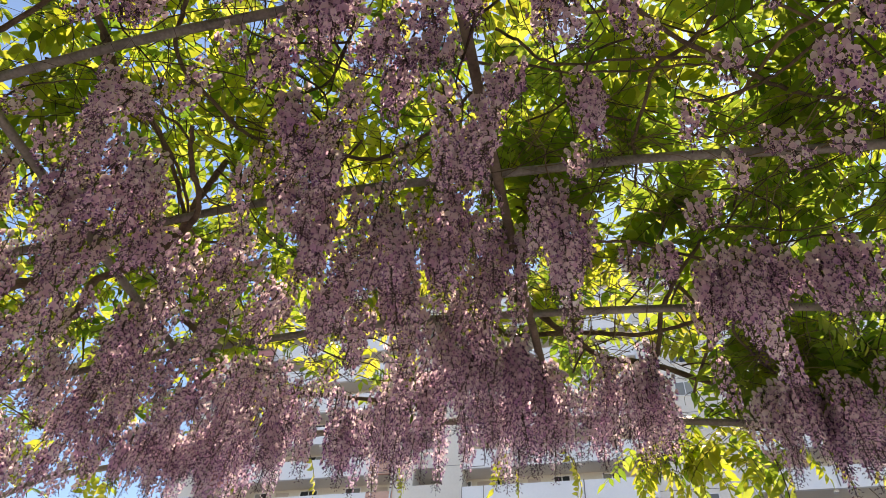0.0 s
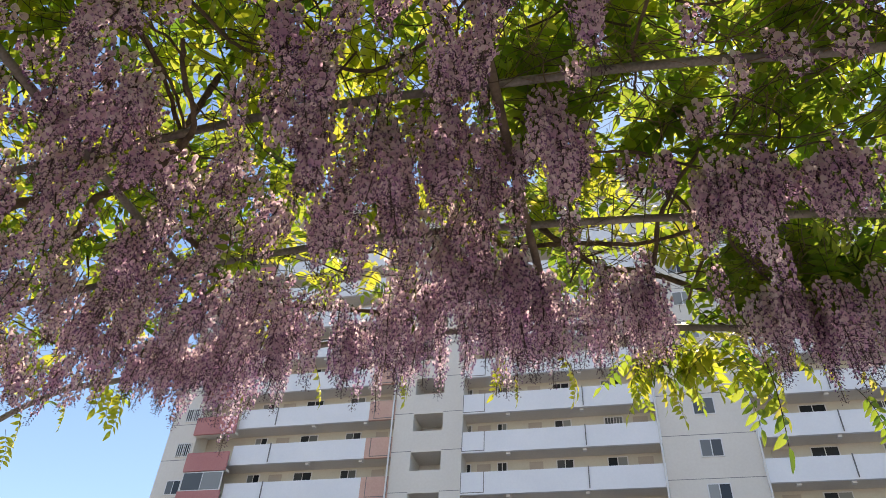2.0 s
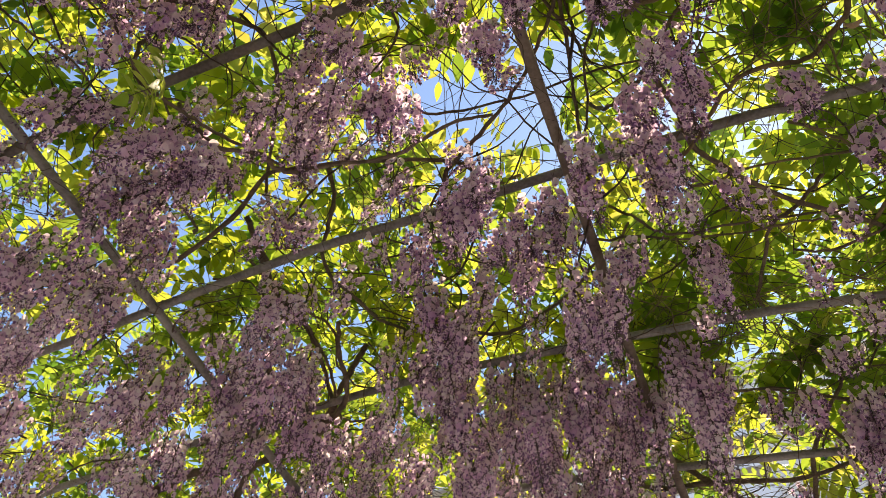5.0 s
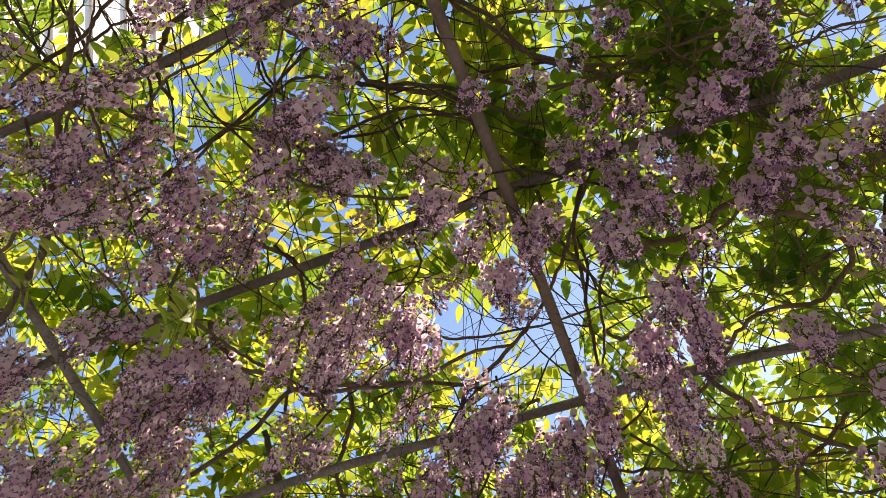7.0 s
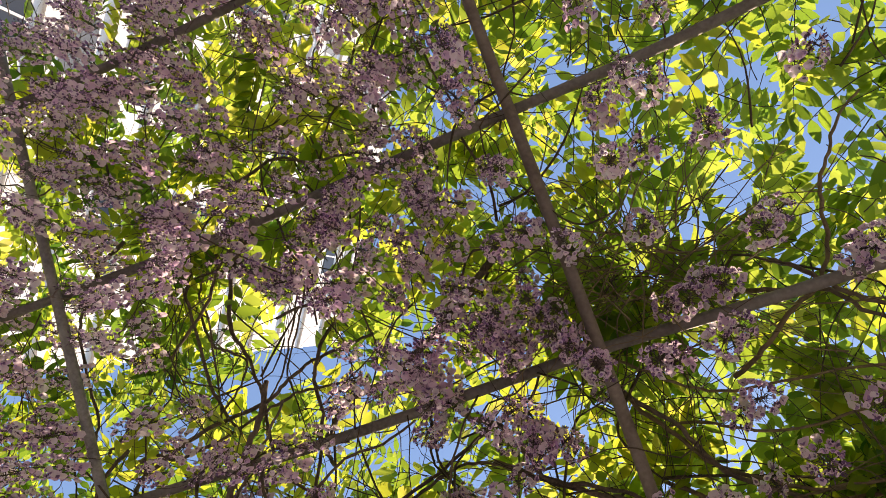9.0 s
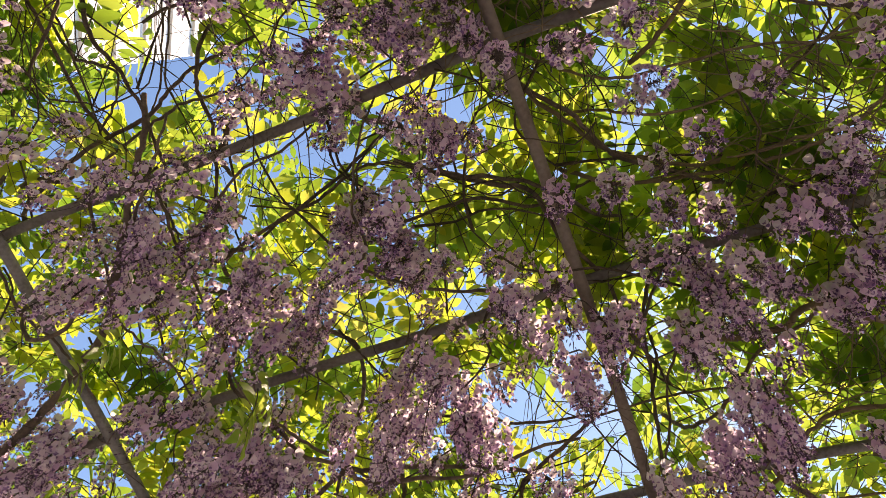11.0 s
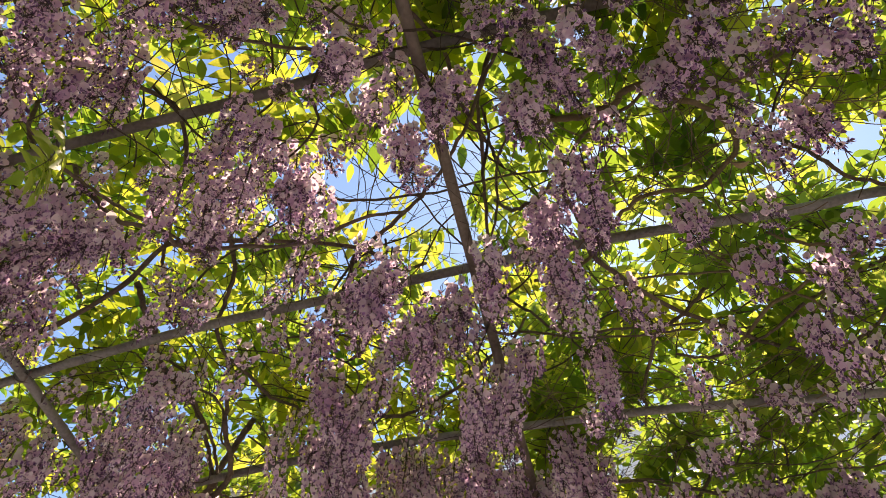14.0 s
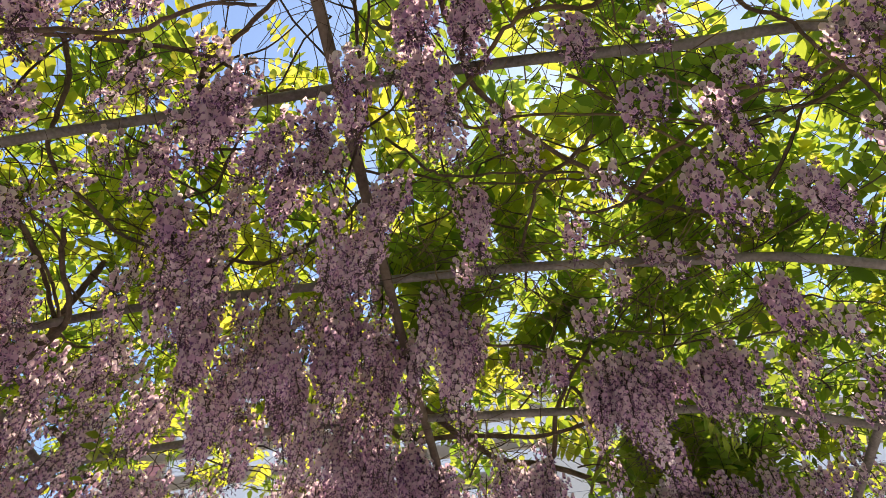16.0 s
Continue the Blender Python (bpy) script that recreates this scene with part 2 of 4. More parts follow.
def bud(v, f, mi, at, away, size):
    n = away.normalized()
    a = n.orthogonal().normalized()
    b2 = n.cross(a)
    b = len(v)
    v += [at, at + n * size * 0.8 + a * size * 0.35, at + n * size * 0.8 + b2 * size * 0.35, at + n * size * 0.8 - a * size * 0.35, at + n * size * 0.8 - b2 * size * 0.35, at + n * size * 2.0]
    for k in range(4):
        f.append((b, b + 1 + k, b + 1 + (k + 1) % 4))
        f.append((b + 5, b + 1 + (k + 1) % 4, b + 1 + k))
        mi.extend((2, 2))


def raceme_meshes(seed, length, width, tight, size=0.0080):
    """A hanging flower spike: the florets in one mesh, the stalk in another, with the top at the origin."""
    rng = random.Random(seed)
    v, f, mi, sv, sf = [], [], [], [], []
    bend, turn = rng.uniform(0.0, 0.10) * length, rng.uniform(0, 6.28)

    def spine(s):
        return Vector((math.cos(turn) * bend * s * s, math.sin(turn) * bend * s * s, -length * s))

    a, b = tube([spine(k / 8) for k in range(9)], 0.0016, 0.0006, 5)
    sv, sf = list(a), list(b)
    count = int(length * tight)
    for i in range(count):
        s = 0.06 + 0.94 * (i + rng.random()) / count
        ang = i * 2.39996 + rng.uniform(-.35, .35)
        prof = (1 - 0.72 * max(0, s - 0.12) ** 1.3) * min(1, 0.30 + 5 * s)
        r = width * prof * rng.uniform(0.55, 1.08)
        c = spine(s)
        away = Vector((math.cos(ang), math.sin(ang), -0.30 + rng.uniform(-.2, .25)))
        at = c + away * r * 0.62
        k, side = len(sv), away.orthogonal().normalized() * 0.0006
        other = away.cross(side).normalized() * 0.0006
        sv += [c + side, c - side * 0.5 + other, c - side * 0.5 - other, at]
        sf += [(k, k + 1, k + 3), (k + 1, k + 2, k + 3), (k + 2, k, k + 3)]
        if s < 0.90 - rng.uniform(0, 0.16):
            floret(v, f, mi, at, away, size * rng.uniform(0.7, 1.2) * (1 - 0.28 * s), rng, rng.uniform(0.72, 1.05))
        else:
            bud(v, f, mi, at, away + Vector((0, 0, -0.5)), 0.0060 * rng.uniform(0.8, 1.2) * (1.2 - 0.6 * s))
    return v, f, mi, sv, sf


def leaflet(v, f, base, along, normal, length, width, rng):
    side = along.cross(normal).normalized()
    b = len(v)
    prof = ((0.0, 0.06), (0.2, 0.74), (0.42, 1.0), (0.74, 0.62), (1.0, 0.0))
    droop, fold = rng.uniform(0.05, 0.35), rng.uniform(0.10, 0.35)
    for s, w in prof:
        c = base + along * length * s - normal * droop * length * s * s
        hw = w * width / 2
        wave = 0.05 * length * math.sin(9 * s + rng.uniform(0, 1))
        v += [c + side * hw + normal * (fold * hw + wave * w * 0.4), c - normal * 0.0, c - side * hw + normal * (fold * hw - wave * w * 0.4)]
    for i in range(len(prof) - 1):
        for k in (0, 1):
            p = b + 3 * i + k
            f.append((p, p + 1, p + 4, p + 3))


def leaf_mesh(seed, pairs, length):
    """A pinnate leaf along +x from the origin, its face up; leaf blades then the stem."""
    rng = random.Random(seed)
    v, f, mi = [], [], []
    droop = rng.uniform(0.15, 0.55)

    def rib(s):
        return Vector((length * s, 0.02 * math.sin(3 * s + seed), -droop * length * s * s * 0.6))

    for i in range(pairs):
        s = 0.26 + 0.70 * i / (pairs - 0.5)
        d = (rib(s + 0.02) - rib(s)).normalized()
        size = (0.046 + 0.020 * math.sin(math.pi * min(1, 0.25 + s * 0.8))) * length / 0.24
        for sgn in (-1, 1):
            along = (d * rng.uniform(0.35, 0.65) + Vector((0, sgn, rng.uniform(-.45, .10)))).normalized()
            nrm = (Vector((0, 0, 1)) + Vector((rng.uniform(-.3, .3), rng.uniform(-.3, .3), 0))).normalized()
            nrm = (nrm - along * nrm.dot(along)).normalized()
            leaflet(v, f, rib(s), along, nrm, size * rng.uniform(0.85, 1.12), size * rng.uniform(0.41, 0.50), rng)
    d = (rib(1.0) - rib(0.95)).normalized()
    leaflet(v, f, rib(1.0), d, (Vector((0, 0, 1)) - d * d.z).normalized(), 0.06 * length / 0.24, 0.025 * length / 0.24, rng)
    mi = [0] * len(f)
    a, b = tube([rib(k / 6) for k in range(7)], 0.0016, 0.0008, 4)
    k = len(v)
    v += a
    f += [tuple(j + k for j in face) for face in b]
    mi += [1] * len(b)
    return v, f, mi


RACEMES = []
for i in range(12):
    L = (0.11, 0.13, 0.15, 0.17, 0.18, 0.20, 0.22, 0.24, 0.26, 0.28, 0.31, 0.35)[i]
    RACEMES.append((L, raceme_meshes(100 + i, L, 0.036 + 0.012 * ((i * 5) % 4) / 3, 400 + 45 * (i % 4))))
# shorter, looser spikes with wider-open flowers
for i in range(5):
    L = (0.08, 0.095, 0.11, 0.13, 0.16)[i]
    RACEMES.append((L, raceme_meshes(140 + i, L, 0.042 + 0.004 * (i % 3), 430, 0.0098)))
LEAVES = [leaf_mesh(300 + i, 5 + i % 3, 0.18 + 0.018 * (i % 5)) for i in range(10)]


def shared(name, v, f, mats, mi=None):
    me = bpy.data.meshes.new(name)
    me.from_pydata(v, [], f)
    for m in mats:
        me.materials.append(m)
    if mi is not None:
        me.polygons.foreach_set("material_index", mi)
    me.polygons.foreach_set("use_smooth", [True] * len(f))
    return me


RACEME_ME = [(L, shared("raceme", v, f, [BANNER, WING, BUD], mi), shared("stalk", sv, sf, [STALK])) for L, (v, f, mi, sv, sf) in RACEMES]
LEAF_ME = [shared("leaf", v, f, [LEAF, STALK], mi) for v, f, mi in LEAVES]
YOUNG_LIT_ME = [shared("leaf", v, f, [YOUNG_LIT, STALK], mi) for v, f, mi in LEAVES]

VINES = [thing("wisteria_vine", "wisteria vine hung with dense lilac flower spikes over the pergola", "vine", (-1.5, 0.8, 2.75)),
         thing("wisteria_vine", "wisteria vine with lilac flower spikes and bright backlit leaves", "vine", (-0.3, 0.8, 2.8)),
         thing("wisteria_vine", "wisteria vine with dense green leaves and pale lilac flowers", "vine", (0.9, 0.8, 2.75))]


def vine_at(x):
    return VINES[0] if x < -0.8 else VINES[1] if x < 0.12 else VINES[2]


def local(parent, m):
    return Matrix.Translation(-parent.location) @ m


HUNG = [0, 0, 0]
SPARE = [([], [], []) for _ in VINES]


def hang(x, y, z, length, rng):
    loose = length < 0.19 and (x > 0.05 or rng.random() < 0.6)
    lean = 0.10 if x > -0.1 or y > 2.2 else 0.28
    i = min(range(12, 17) if loose else range(12), key=lambda j: abs(RACEME_ME[j][0] - length) + rng.uniform(0, 0.03))
    L, flowers, stalk = RACEME_ME[i]
    par = vine_at(x)
    k = VINES.index(par)
    s = length / L
    m = Matrix.LocRotScale((x, y, z), Euler((rng.uniform(-lean, lean), rng.uniform(-lean, lean), rng.uniform(0, 6.28))), (0.5 + 0.5 * s, 0.5 + 0.5 * s, s))
    if HUNG[k] < 298 and (x > -1.75 or k):
        HUNG[k] += 1
        ob = placed("raceme", flowers, par, "", local(par, m))
        placed("stalk", stalk, ob)
        return
    if y < 1.3 and not -1.7 < x < 1.15:       # few flowers along the eaves further back
        return
    v, f, mi, sv, sf = RACEMES[i][1]
    V, F, I = SPARE[k]
    lm, b = local(par, m), len(V)
    V += [lm @ p for p in v]
    F += [tuple(j + b for j in face) for face in f]
    I += mi
    b = len(V)
    V += [lm @ p for p in sv]
    F += [tuple(j + b for j in face) for face in sf]
    I += [3] * len(sf)


# flower density over the pergola, 0.2 m squares from x = -2.3, rows from y = 2.7 towards the path's middle
FLOWERS = """788888896999138986555
777889995999228986555
255579999599925997555
225569999789865237552
222999997899757899552
222299998999726699522
222299969899735699222
222799999688753597222
222279985789864782222
222227856974663652222
222229996665665422222
222229984765755522222
222227998735535322222
222224996567544122222
222224947885744422222
222224499995555522222
222224499966555522222
222222278866555522222
222222226655555222222""".split()
FOLIAGE = """333333333333446777777
333333333333555997777
444444444444555777777
555555555555888887777
555555555555889999777
555555555555889999777
555555556533668889777
555555565533667778777
555555565542555337777
555555566677777557777
555555576666777557777
555555676667777777777
555555555544777777777
555555556545686666666
555555796765676666666
555555577756566666666
555555577755666666666
555555555555666666666
555555555555666666666""".split()

# openings in the canopy through which the sky shows: x, y and radius
OPEN = [(-0.55, 0.74, 0.10), (-0.42, 0.62, 0.05), (-0.22, 1.0, 0.08), (0.0, 0.965, 0.10), (0.31, 1.09, 0.11), (0.40, 1.28, 0.06), (-0.8, 0.0, 0.10), (-0.65, 0.05, 0.08),
        (-0.57, 0.37, 0.10), (-0.5, 0.33, 0.08), (0.79, 1.74, 0.06), (0.87, 1.16, 0.08), (-0.26, 1.38, 0.05), (-0.67, 1.82, 0.07), (0.26, 2.05, 0.05), (0.2, 1.5, 0.06)]


def in_open(x, y, low=False, more=0.0):
    """Whether a place lies in one of the openings; low: for what hangs under the pipes."""
    k = 0.81 if low else 1.0
    return any((x - 0.12 - k * (a - 0.12)) ** 2 + (y - 0.32 - k * (b - 0.32)) ** 2 < ((r + more) * k) ** 2 for a, b, r in OPEN)


# places clear of flowers, where pipes, stems and leaves lie open from below: from x, y, to x, y and radius
GAP_FAR = [(-0.5, 2.23, -0.43, 2.27, 0.05), (-0.67, 2.08, -0.49, 2.13, 0.04), (-0.66, 1.98, -0.2, 1.98, 0.03), (-0.72, 1.92, -0.72, 1.92, 0.05), (-1.15, 1.8, -0.91, 1.65, 0.04), (-0.58, 1.69, -0.58, 1.69, 0.04), (-1.34, 1.68, -1.21, 1.66, 0.04), (-0.55, 1.65, -0.55, 1.65, 0.03), (-0.76, 1.53, -0.54, 1.51, 0.03), (-0.34, 1.52, -0.17, 1.53, 0.03), (-0.65, 1.45, -0.65, 1.45, 0.05), (-0.62, 1.43, -0.62, 1.43, 0.05), (-0.21, 1.41, -0.21, 1.41, 0.03), (-0.59, 1.4, -0.59, 1.4, 0.04)]
GAP_NEAR_FAR = [(-0.2, 1.38, -0.2, 1.38, 0.05), (-0.19, 1.34, -0.19, 1.34, 0.04), (-0.31, 1.3, -0.31, 1.3, 0.03), (-0.68, 1.28, -0.69, 1.45, 0.03), (-0.58, 1.27, -0.58, 1.27, 0.05), (-0.21, 1.25, -0.21, 1.25, 0.04), (-0.84, 1.22, -0.84, 1.22, 0.05), (-1.0, 1.22, -1.0, 1.45, 0.03), (-0.6, 1.18, -0.6, 1.18, 0.04), (-0.8, 1.17, -0.8, 1.17, 0.05), (-1.4, 1.16, -0.63, 1.11, 0.03), (-0.98, 1.13, -0.99, 1.46, 0.02), (-0.96, 1.11, -0.66, 1.09, 0.03), (-0.92, 1.11, -0.52, 1.11, 0.03), (-0.5, 1.11, -0.24, 1.11, 0.02), (-0.79, 1.05, -0.79, 1.05, 0.07), (-0.26, 1.02, -0.26, 1.02, 0.03), (-0.09, 1.02, -0.09, 1.02, 0.04), (-0.72, 1.01, -0.72, 1.01, 0.04)]
GAP_NEAR_FAR_TOO = [(-0.41, 1.01, -0.41, 1.01, 0.04)]
GAP_MID = [(-0.37, 0.99, -0.37, 0.99, 0.04), (-0.68, 0.95, -0.52, 0.87, 0.02), (-0.24, 0.93, -0.24, 0.93, 0.04), (-0.14, 0.92, -0.1, 0.96, 0.05), (-0.18, 0.89, -0.12, 0.91, 0.04), (-0.99, 0.77, -0.98, 1.1, 0.03), (-0.56, 0.76, -0.56, 0.76, 0.03), (-0.19, 0.75, -0.19, 0.75, 0.04), (-0.23, 0.73, -0.23, 0.73, 0.03), (-0.52, 0.72, -0.52, 0.72, 0.04), (-0.59, 0.71, -0.59, 0.71, 0.04)]
GAP_NEAR = [(-0.87, 0.68, -0.87, 0.68, 0.04), (-0.57, 0.67, -0.36, 0.67, 0.03), (-0.43, 0.67, -0.46, 0.78, 0.02), (-0.69, 0.66, -0.69, 0.66, 0.05), (-0.16, 0.63, -0.16, 0.63, 0.04), (-0.4, 0.63, -0.4, 0.63, 0.05), (-0.36, 0.61, -0.36, 0.61, 0.04), (-0.18, 0.58, -0.18, 0.58, 0.03), (-0.44, 0.56, -0.44, 0.56, 0.03), (-0.96, 0.52, -0.97, 1.11, 0.02), (-0.73, 0.52, -0.73, 0.52, 0.05), (-0.12, 0.49, -0.12, 0.49, 0.04), (-0.15, 0.46, -0.15, 0.46, 0.04), (-0.77, 0.45, -0.79, 0.47, 0.05)]
GAP_BACK = [(-0.73, 0.07, -0.73, 0.07, 0.02), (-0.65, 0.09, -0.65, 0.09, 0.09), (-0.57, 0.14, -0.57, 0.14, 0.07), (-0.46, 0.27, -0.46, 0.27, 0.07), (-0.44, 0.37, -0.44, 0.37, 0.06), (-0.95, -0.15, -0.98, 0.30, 0.03), (-0.26, 0.36, -0.26, 0.36, 0.04), (-0.31, 0.33, -0.31, 0.33, 0.04), (-0.43, 0.32, -0.43, 0.32, 0.06), (-0.99, 0.25, -0.97, 0.8, 0.03), (-0.23, 0.25, -0.06, 0.25, 0.02), (-0.8, 0.23, -0.66, 0.23, 0.02), (-0.6, 0.14, -0.6, 0.14, 0.05), (-0.75, -0.02, -0.59, 0.03, 0.09), (-0.91, 0.24, -0.89, 0.72, 0.03), (-0.94, 0.51, -0.76, 0.36, 0.018)]


def in_gap(x, y, margin):
    for x0, y0, x1, y1, r in GAP_FAR + GAP_NEAR_FAR + GAP_NEAR_FAR_TOO + GAP_MID + GAP_NEAR + GAP_BACK:
        dx, dy = x1 - x0, y1 - y0
        t = max(0.0, min(1.0, ((x - x0) * dx + (y - y0) * dy) / (dx * dx + dy * dy + 1e-9)))
        if (x - x0 - t * dx) ** 2 + (y - y0 - t * dy) ** 2 < (r + margin) ** 2:
            return True
    return False


# flower spikes that stand apart: x, y and length, bay by bay
BAY_END = [(0.87, 2.06, 0.09), (0.97, 2.06, 0.09)]
BAY_FIVE = [(0.56, 1.89, 0.17), (0.44, 1.88, 0.20), (1.00, 1.86, 0.09), (0.28, 1.86, 0.09), (0.72, 1.83, 0.13), (0.85, 1.83, 0.09), (0.65, 1.83, 0.23), (0.50, 1.83, 0.35), (0.34, 1.82, 0.13), (-0.00, 1.78, 0.17), (0.15, 1.76, 0.16), (0.92, 1.70, 0.09), (0.42, 1.68, 0.09), (0.11, 1.65, 0.39), (0.77, 1.62, 0.17)]
BAY_FOUR = [(0.47, 1.56, 0.12), (0.57, 1.54, 0.11), (0.66, 1.52, 0.09), (0.39, 1.44, 0.12), (0.72, 1.40, 0.11), (0.81, 1.37, 0.21), (0.61, 1.36, 0.09), (0.19, 1.35, 0.28), (0.05, 1.33, 0.17), (0.45, 1.33, 0.09), (0.31, 1.26, 0.09), (0.67, 1.26, 0.11), (0.28, 1.20, 0.14), (0.62, 1.19, 0.09), (0.50, 1.19, 0.14), (0.18, 1.18, 0.22), (0.74, 1.16, 0.11), (-0.05, 1.15, 0.11)]
BAY_THREE = [(0.68, 1.13, 0.09), (-0.29, 1.12, 0.11), (0.04, 1.09, 0.21), (-0.23, 1.09, 0.18), (0.11, 1.08, 0.09), (0.17, 1.08, 0.21), (0.82, 1.07, 0.09), (0.53, 1.06, 0.09), (0.39, 1.04, 0.13), (0.24, 0.99, 0.21), (0.16, 0.98, 0.17), (0.74, 0.93, 0.09), (0.61, 0.91, 0.13), (0.24, 0.90, 0.25), (0.51, 0.90, 0.11), (0.29, 0.85, 0.11), (-0.04, 0.80, 0.18), (0.66, 0.79, 0.09), (0.24, 0.78, 0.12), (0.41, 0.77, 0.16), (0.16, 0.77, 0.22), (0.03, 0.75, 0.20), (0.30, 0.73, 0.12), (0.22, 0.71, 0.18)]
BAY_TWO = [(0.19, 0.66, 0.10), (0.12, 0.65, 0.10), (-0.10, 0.64, 0.21), (0.34, 0.62, 0.10), (0.24, 0.61, 0.10), (0.43, 0.57, 0.10), (0.18, 0.56, 0.10), (0.11, 0.51, 0.10), (0.02, 0.48, 0.13), (0.25, 0.46, 0.10), (0.35, 0.41, 0.10), (0.51, 0.41, 0.10), (0.20, 0.37, 0.10), (0.48, 0.33, 0.10), (-0.15, 0.30, 0.13), (0.09, 0.27, 0.13), (0.19, 0.27, 0.10), (-0.01, 0.25, 0.13)]
BAY_ONE = [(0.43, 0.20, 0.10), (0.16, 0.20, 0.10), (-0.04, 0.20, 0.13), (0.22, 0.19, 0.10), (-0.16, 0.16, 0.13), (-0.26, 0.15, 0.13), (0.30, 0.13, 0.10), (-0.08, 0.11, 0.13), (0.13, 0.06, 0.10), (0.02, 0.06, 0.13)]
BUNCHES = [(0.46, 0.69, 0.12), (0.45, 0.73, 0.13), (0.50, 0.77, 0.12), (0.55, 0.75, 0.10), (0.60, 0.74, 0.10), (0.65, 0.71, 0.10),
           (0.64, 0.80, 0.11), (0.41, 0.58, 0.10), (0.57, 0.90, 0.11), (0.55, 0.95, 0.12), (0.29, 0.72, 0.11), (0.20, 0.70, 0.12)]
CURTAIN = [(0.43, 1.91, 0.26), (0.49, 1.91, 0.26), (0.40, 1.99, 0.14), (0.55, 1.84, 0.19), (0.63, 1.86, 0.17), (0.71, 1.83, 0.19), (0.17, 2.27, 0.25), (0.26, 2.28, 0.22),
           (-0.07, 2.13, 0.38), (0.00, 2.24, 0.33), (0.60, 2.35, 0.16), (0.67, 2.34, 0.19), (0.74, 2.36, 0.26), (0.81, 2.33, 0.25), (-0.16, 2.03, 0.34), (-0.24, 2.02, 0.25),
           (-0.41, 2.45, 0.24), (-0.47, 2.41, 0.24), (-0.60, 2.38, 0.24), (0.13, 1.70, 0.30), (0.10, 1.73, 0.15), (-0.26, 1.65, 0.31), (-0.40, 1.50, 0.19)]

# spikes that hang out past the last arch into the sun
SUNNY = [(-1.02, 2.50, 0.36), (-1.06, 2.46, 0.30), (-0.60, 2.50, 0.28), (-0.56, 2.47, 0.30), (-0.35, 2.50, 0.24), (-0.45, 2.48, 0.25), (-0.25, 2.50, 0.22), (-0.15, 2.50, 0.26), (0.12, 2.50, 0.22), (0.25, 2.49, 0.20), (-2.05, 2.42, 0.25), (-2.15, 2.40, 0.25), (-1.95, 2.44, 0.20)]
rng = random.Random(7)
for x, y, L in SUNNY:
    hang(x, y, arch_z(x) - 0.01, L, rng)
# thick brushes of flowers along the last arch: from x, to x, number, length
for x0, x1, n, L in ((-0.17, 0.03, 13, 0.29), (0.06, 0.33, 20, 0.25), (0.56, 0.72, 10, 0.24), (0.70, 0.98, 16, 0.27), (-0.75, -0.2, 8, 0.25)):
    for _ in range(n):
        x = rng.uniform(x0, x1)
        hang(x, rng.uniform(2.22, 2.44), arch_z(x) - rng.uniform(0.0, 0.05), L * rng.uniform(0.72, 1.1), rng)
for bay in (BAY_END, BAY_FIVE, BAY_FOUR, BAY_THREE, BAY_TWO, BAY_ONE, BUNCHES, CURTAIN):
    for x, y, L in bay:
        z = arch_z(x) - rng.uniform(0.0, 0.03)
        hang(x, y, z, L + 0.01, rng)
        for _ in range((rng.random() < 0.5) if L < 0.15 else 2):
            hang(x + rng.uniform(-.035, .035), y + rng.uniform(-.035, .035), z + rng.uniform(-0.03, 0.03), L * rng.uniform(0.6, 0.95), rng)
# crowded masses of flowers: x, y and radius
MASS_END = [(-1.12, 2.43, 0.15), (-0.09, 2.4, 0.1), (-0.6, 2.4, 0.09), (-0.87, 2.39, 0.15), (-1.28, 2.34, 0.13), (-0.07, 2.3, 0.09), (-0.3, 2.21, 0.06), (-1.55, 2.17, 0.13), (-0.61, 2.14, 0.08), (-1.33, 2.12, 0.13), (-0.07, 2.12, 0.09), (-0.83, 2.08, 0.1), (-0.23, 2.04, 0.1), (-0.98, 2.03, 0.12), (-0.08, 1.89, 0.07), (-0.47, 1.87, 0.09), (-1.06, 1.82, 0.11), (-0.86, 1.8, 0.09), (-0.35, 1.8, 0.08), (-0.08, 1.79, 0.07), (-1.28, 1.78, 0.13)]
MASS_FAR = [(-0.45, 1.75, 0.07), (-0.25, 1.73, 0.08), (-0.02, 1.73, 0.05), (-0.34, 1.66, 0.07), (-0.09, 1.65, 0.08), (-0.88, 1.6, 0.1), (-0.39, 1.56, 0.09), (-1.03, 1.55, 0.09), (-0.6, 1.53, 0.08), (-0.84, 1.52, 0.07), (-0.08, 1.49, 0.07), (-0.45, 1.46, 0.08), (-0.9, 1.45, 0.09), (-0.75, 1.44, 0.07), (-0.92, 1.4, 0.06), (-0.74, 1.39, 0.08), (-0.58, 1.38, 0.05), (0.02, 1.38, 0.04), (-0.99, 1.33, 0.09), (-0.23, 1.32, 0.04), (-0.4, 1.29, 0.06)]
MASS_MIDDLE = [(-1.09, 1.27, 0.07), (-0.15, 1.26, 0.06), (-0.55, 1.25, 0.05), (-0.05, 1.25, 0.05), (-0.7, 1.21, 0.05), (-0.34, 1.21, 0.06), (-0.15, 1.2, 0.07), (-1.5, 1.2, 0.06), (-0.08, 1.19, 0.04), (-0.22, 1.16, 0.06), (-0.6, 1.14, 0.08), (-1.24, 1.1, 0.07), (-0.52, 1.06, 0.04), (-1.11, 1.05, 0.06), (-0.19, 1.04, 0.06), (-0.6, 1.01, 0.04), (-1.06, 1.0, 0.07), (-1.0, 0.99, 0.08), (-1.28, 0.98, 0.07), (-0.84, 0.93, 0.08), (-0.86, 0.89, 0.08)]
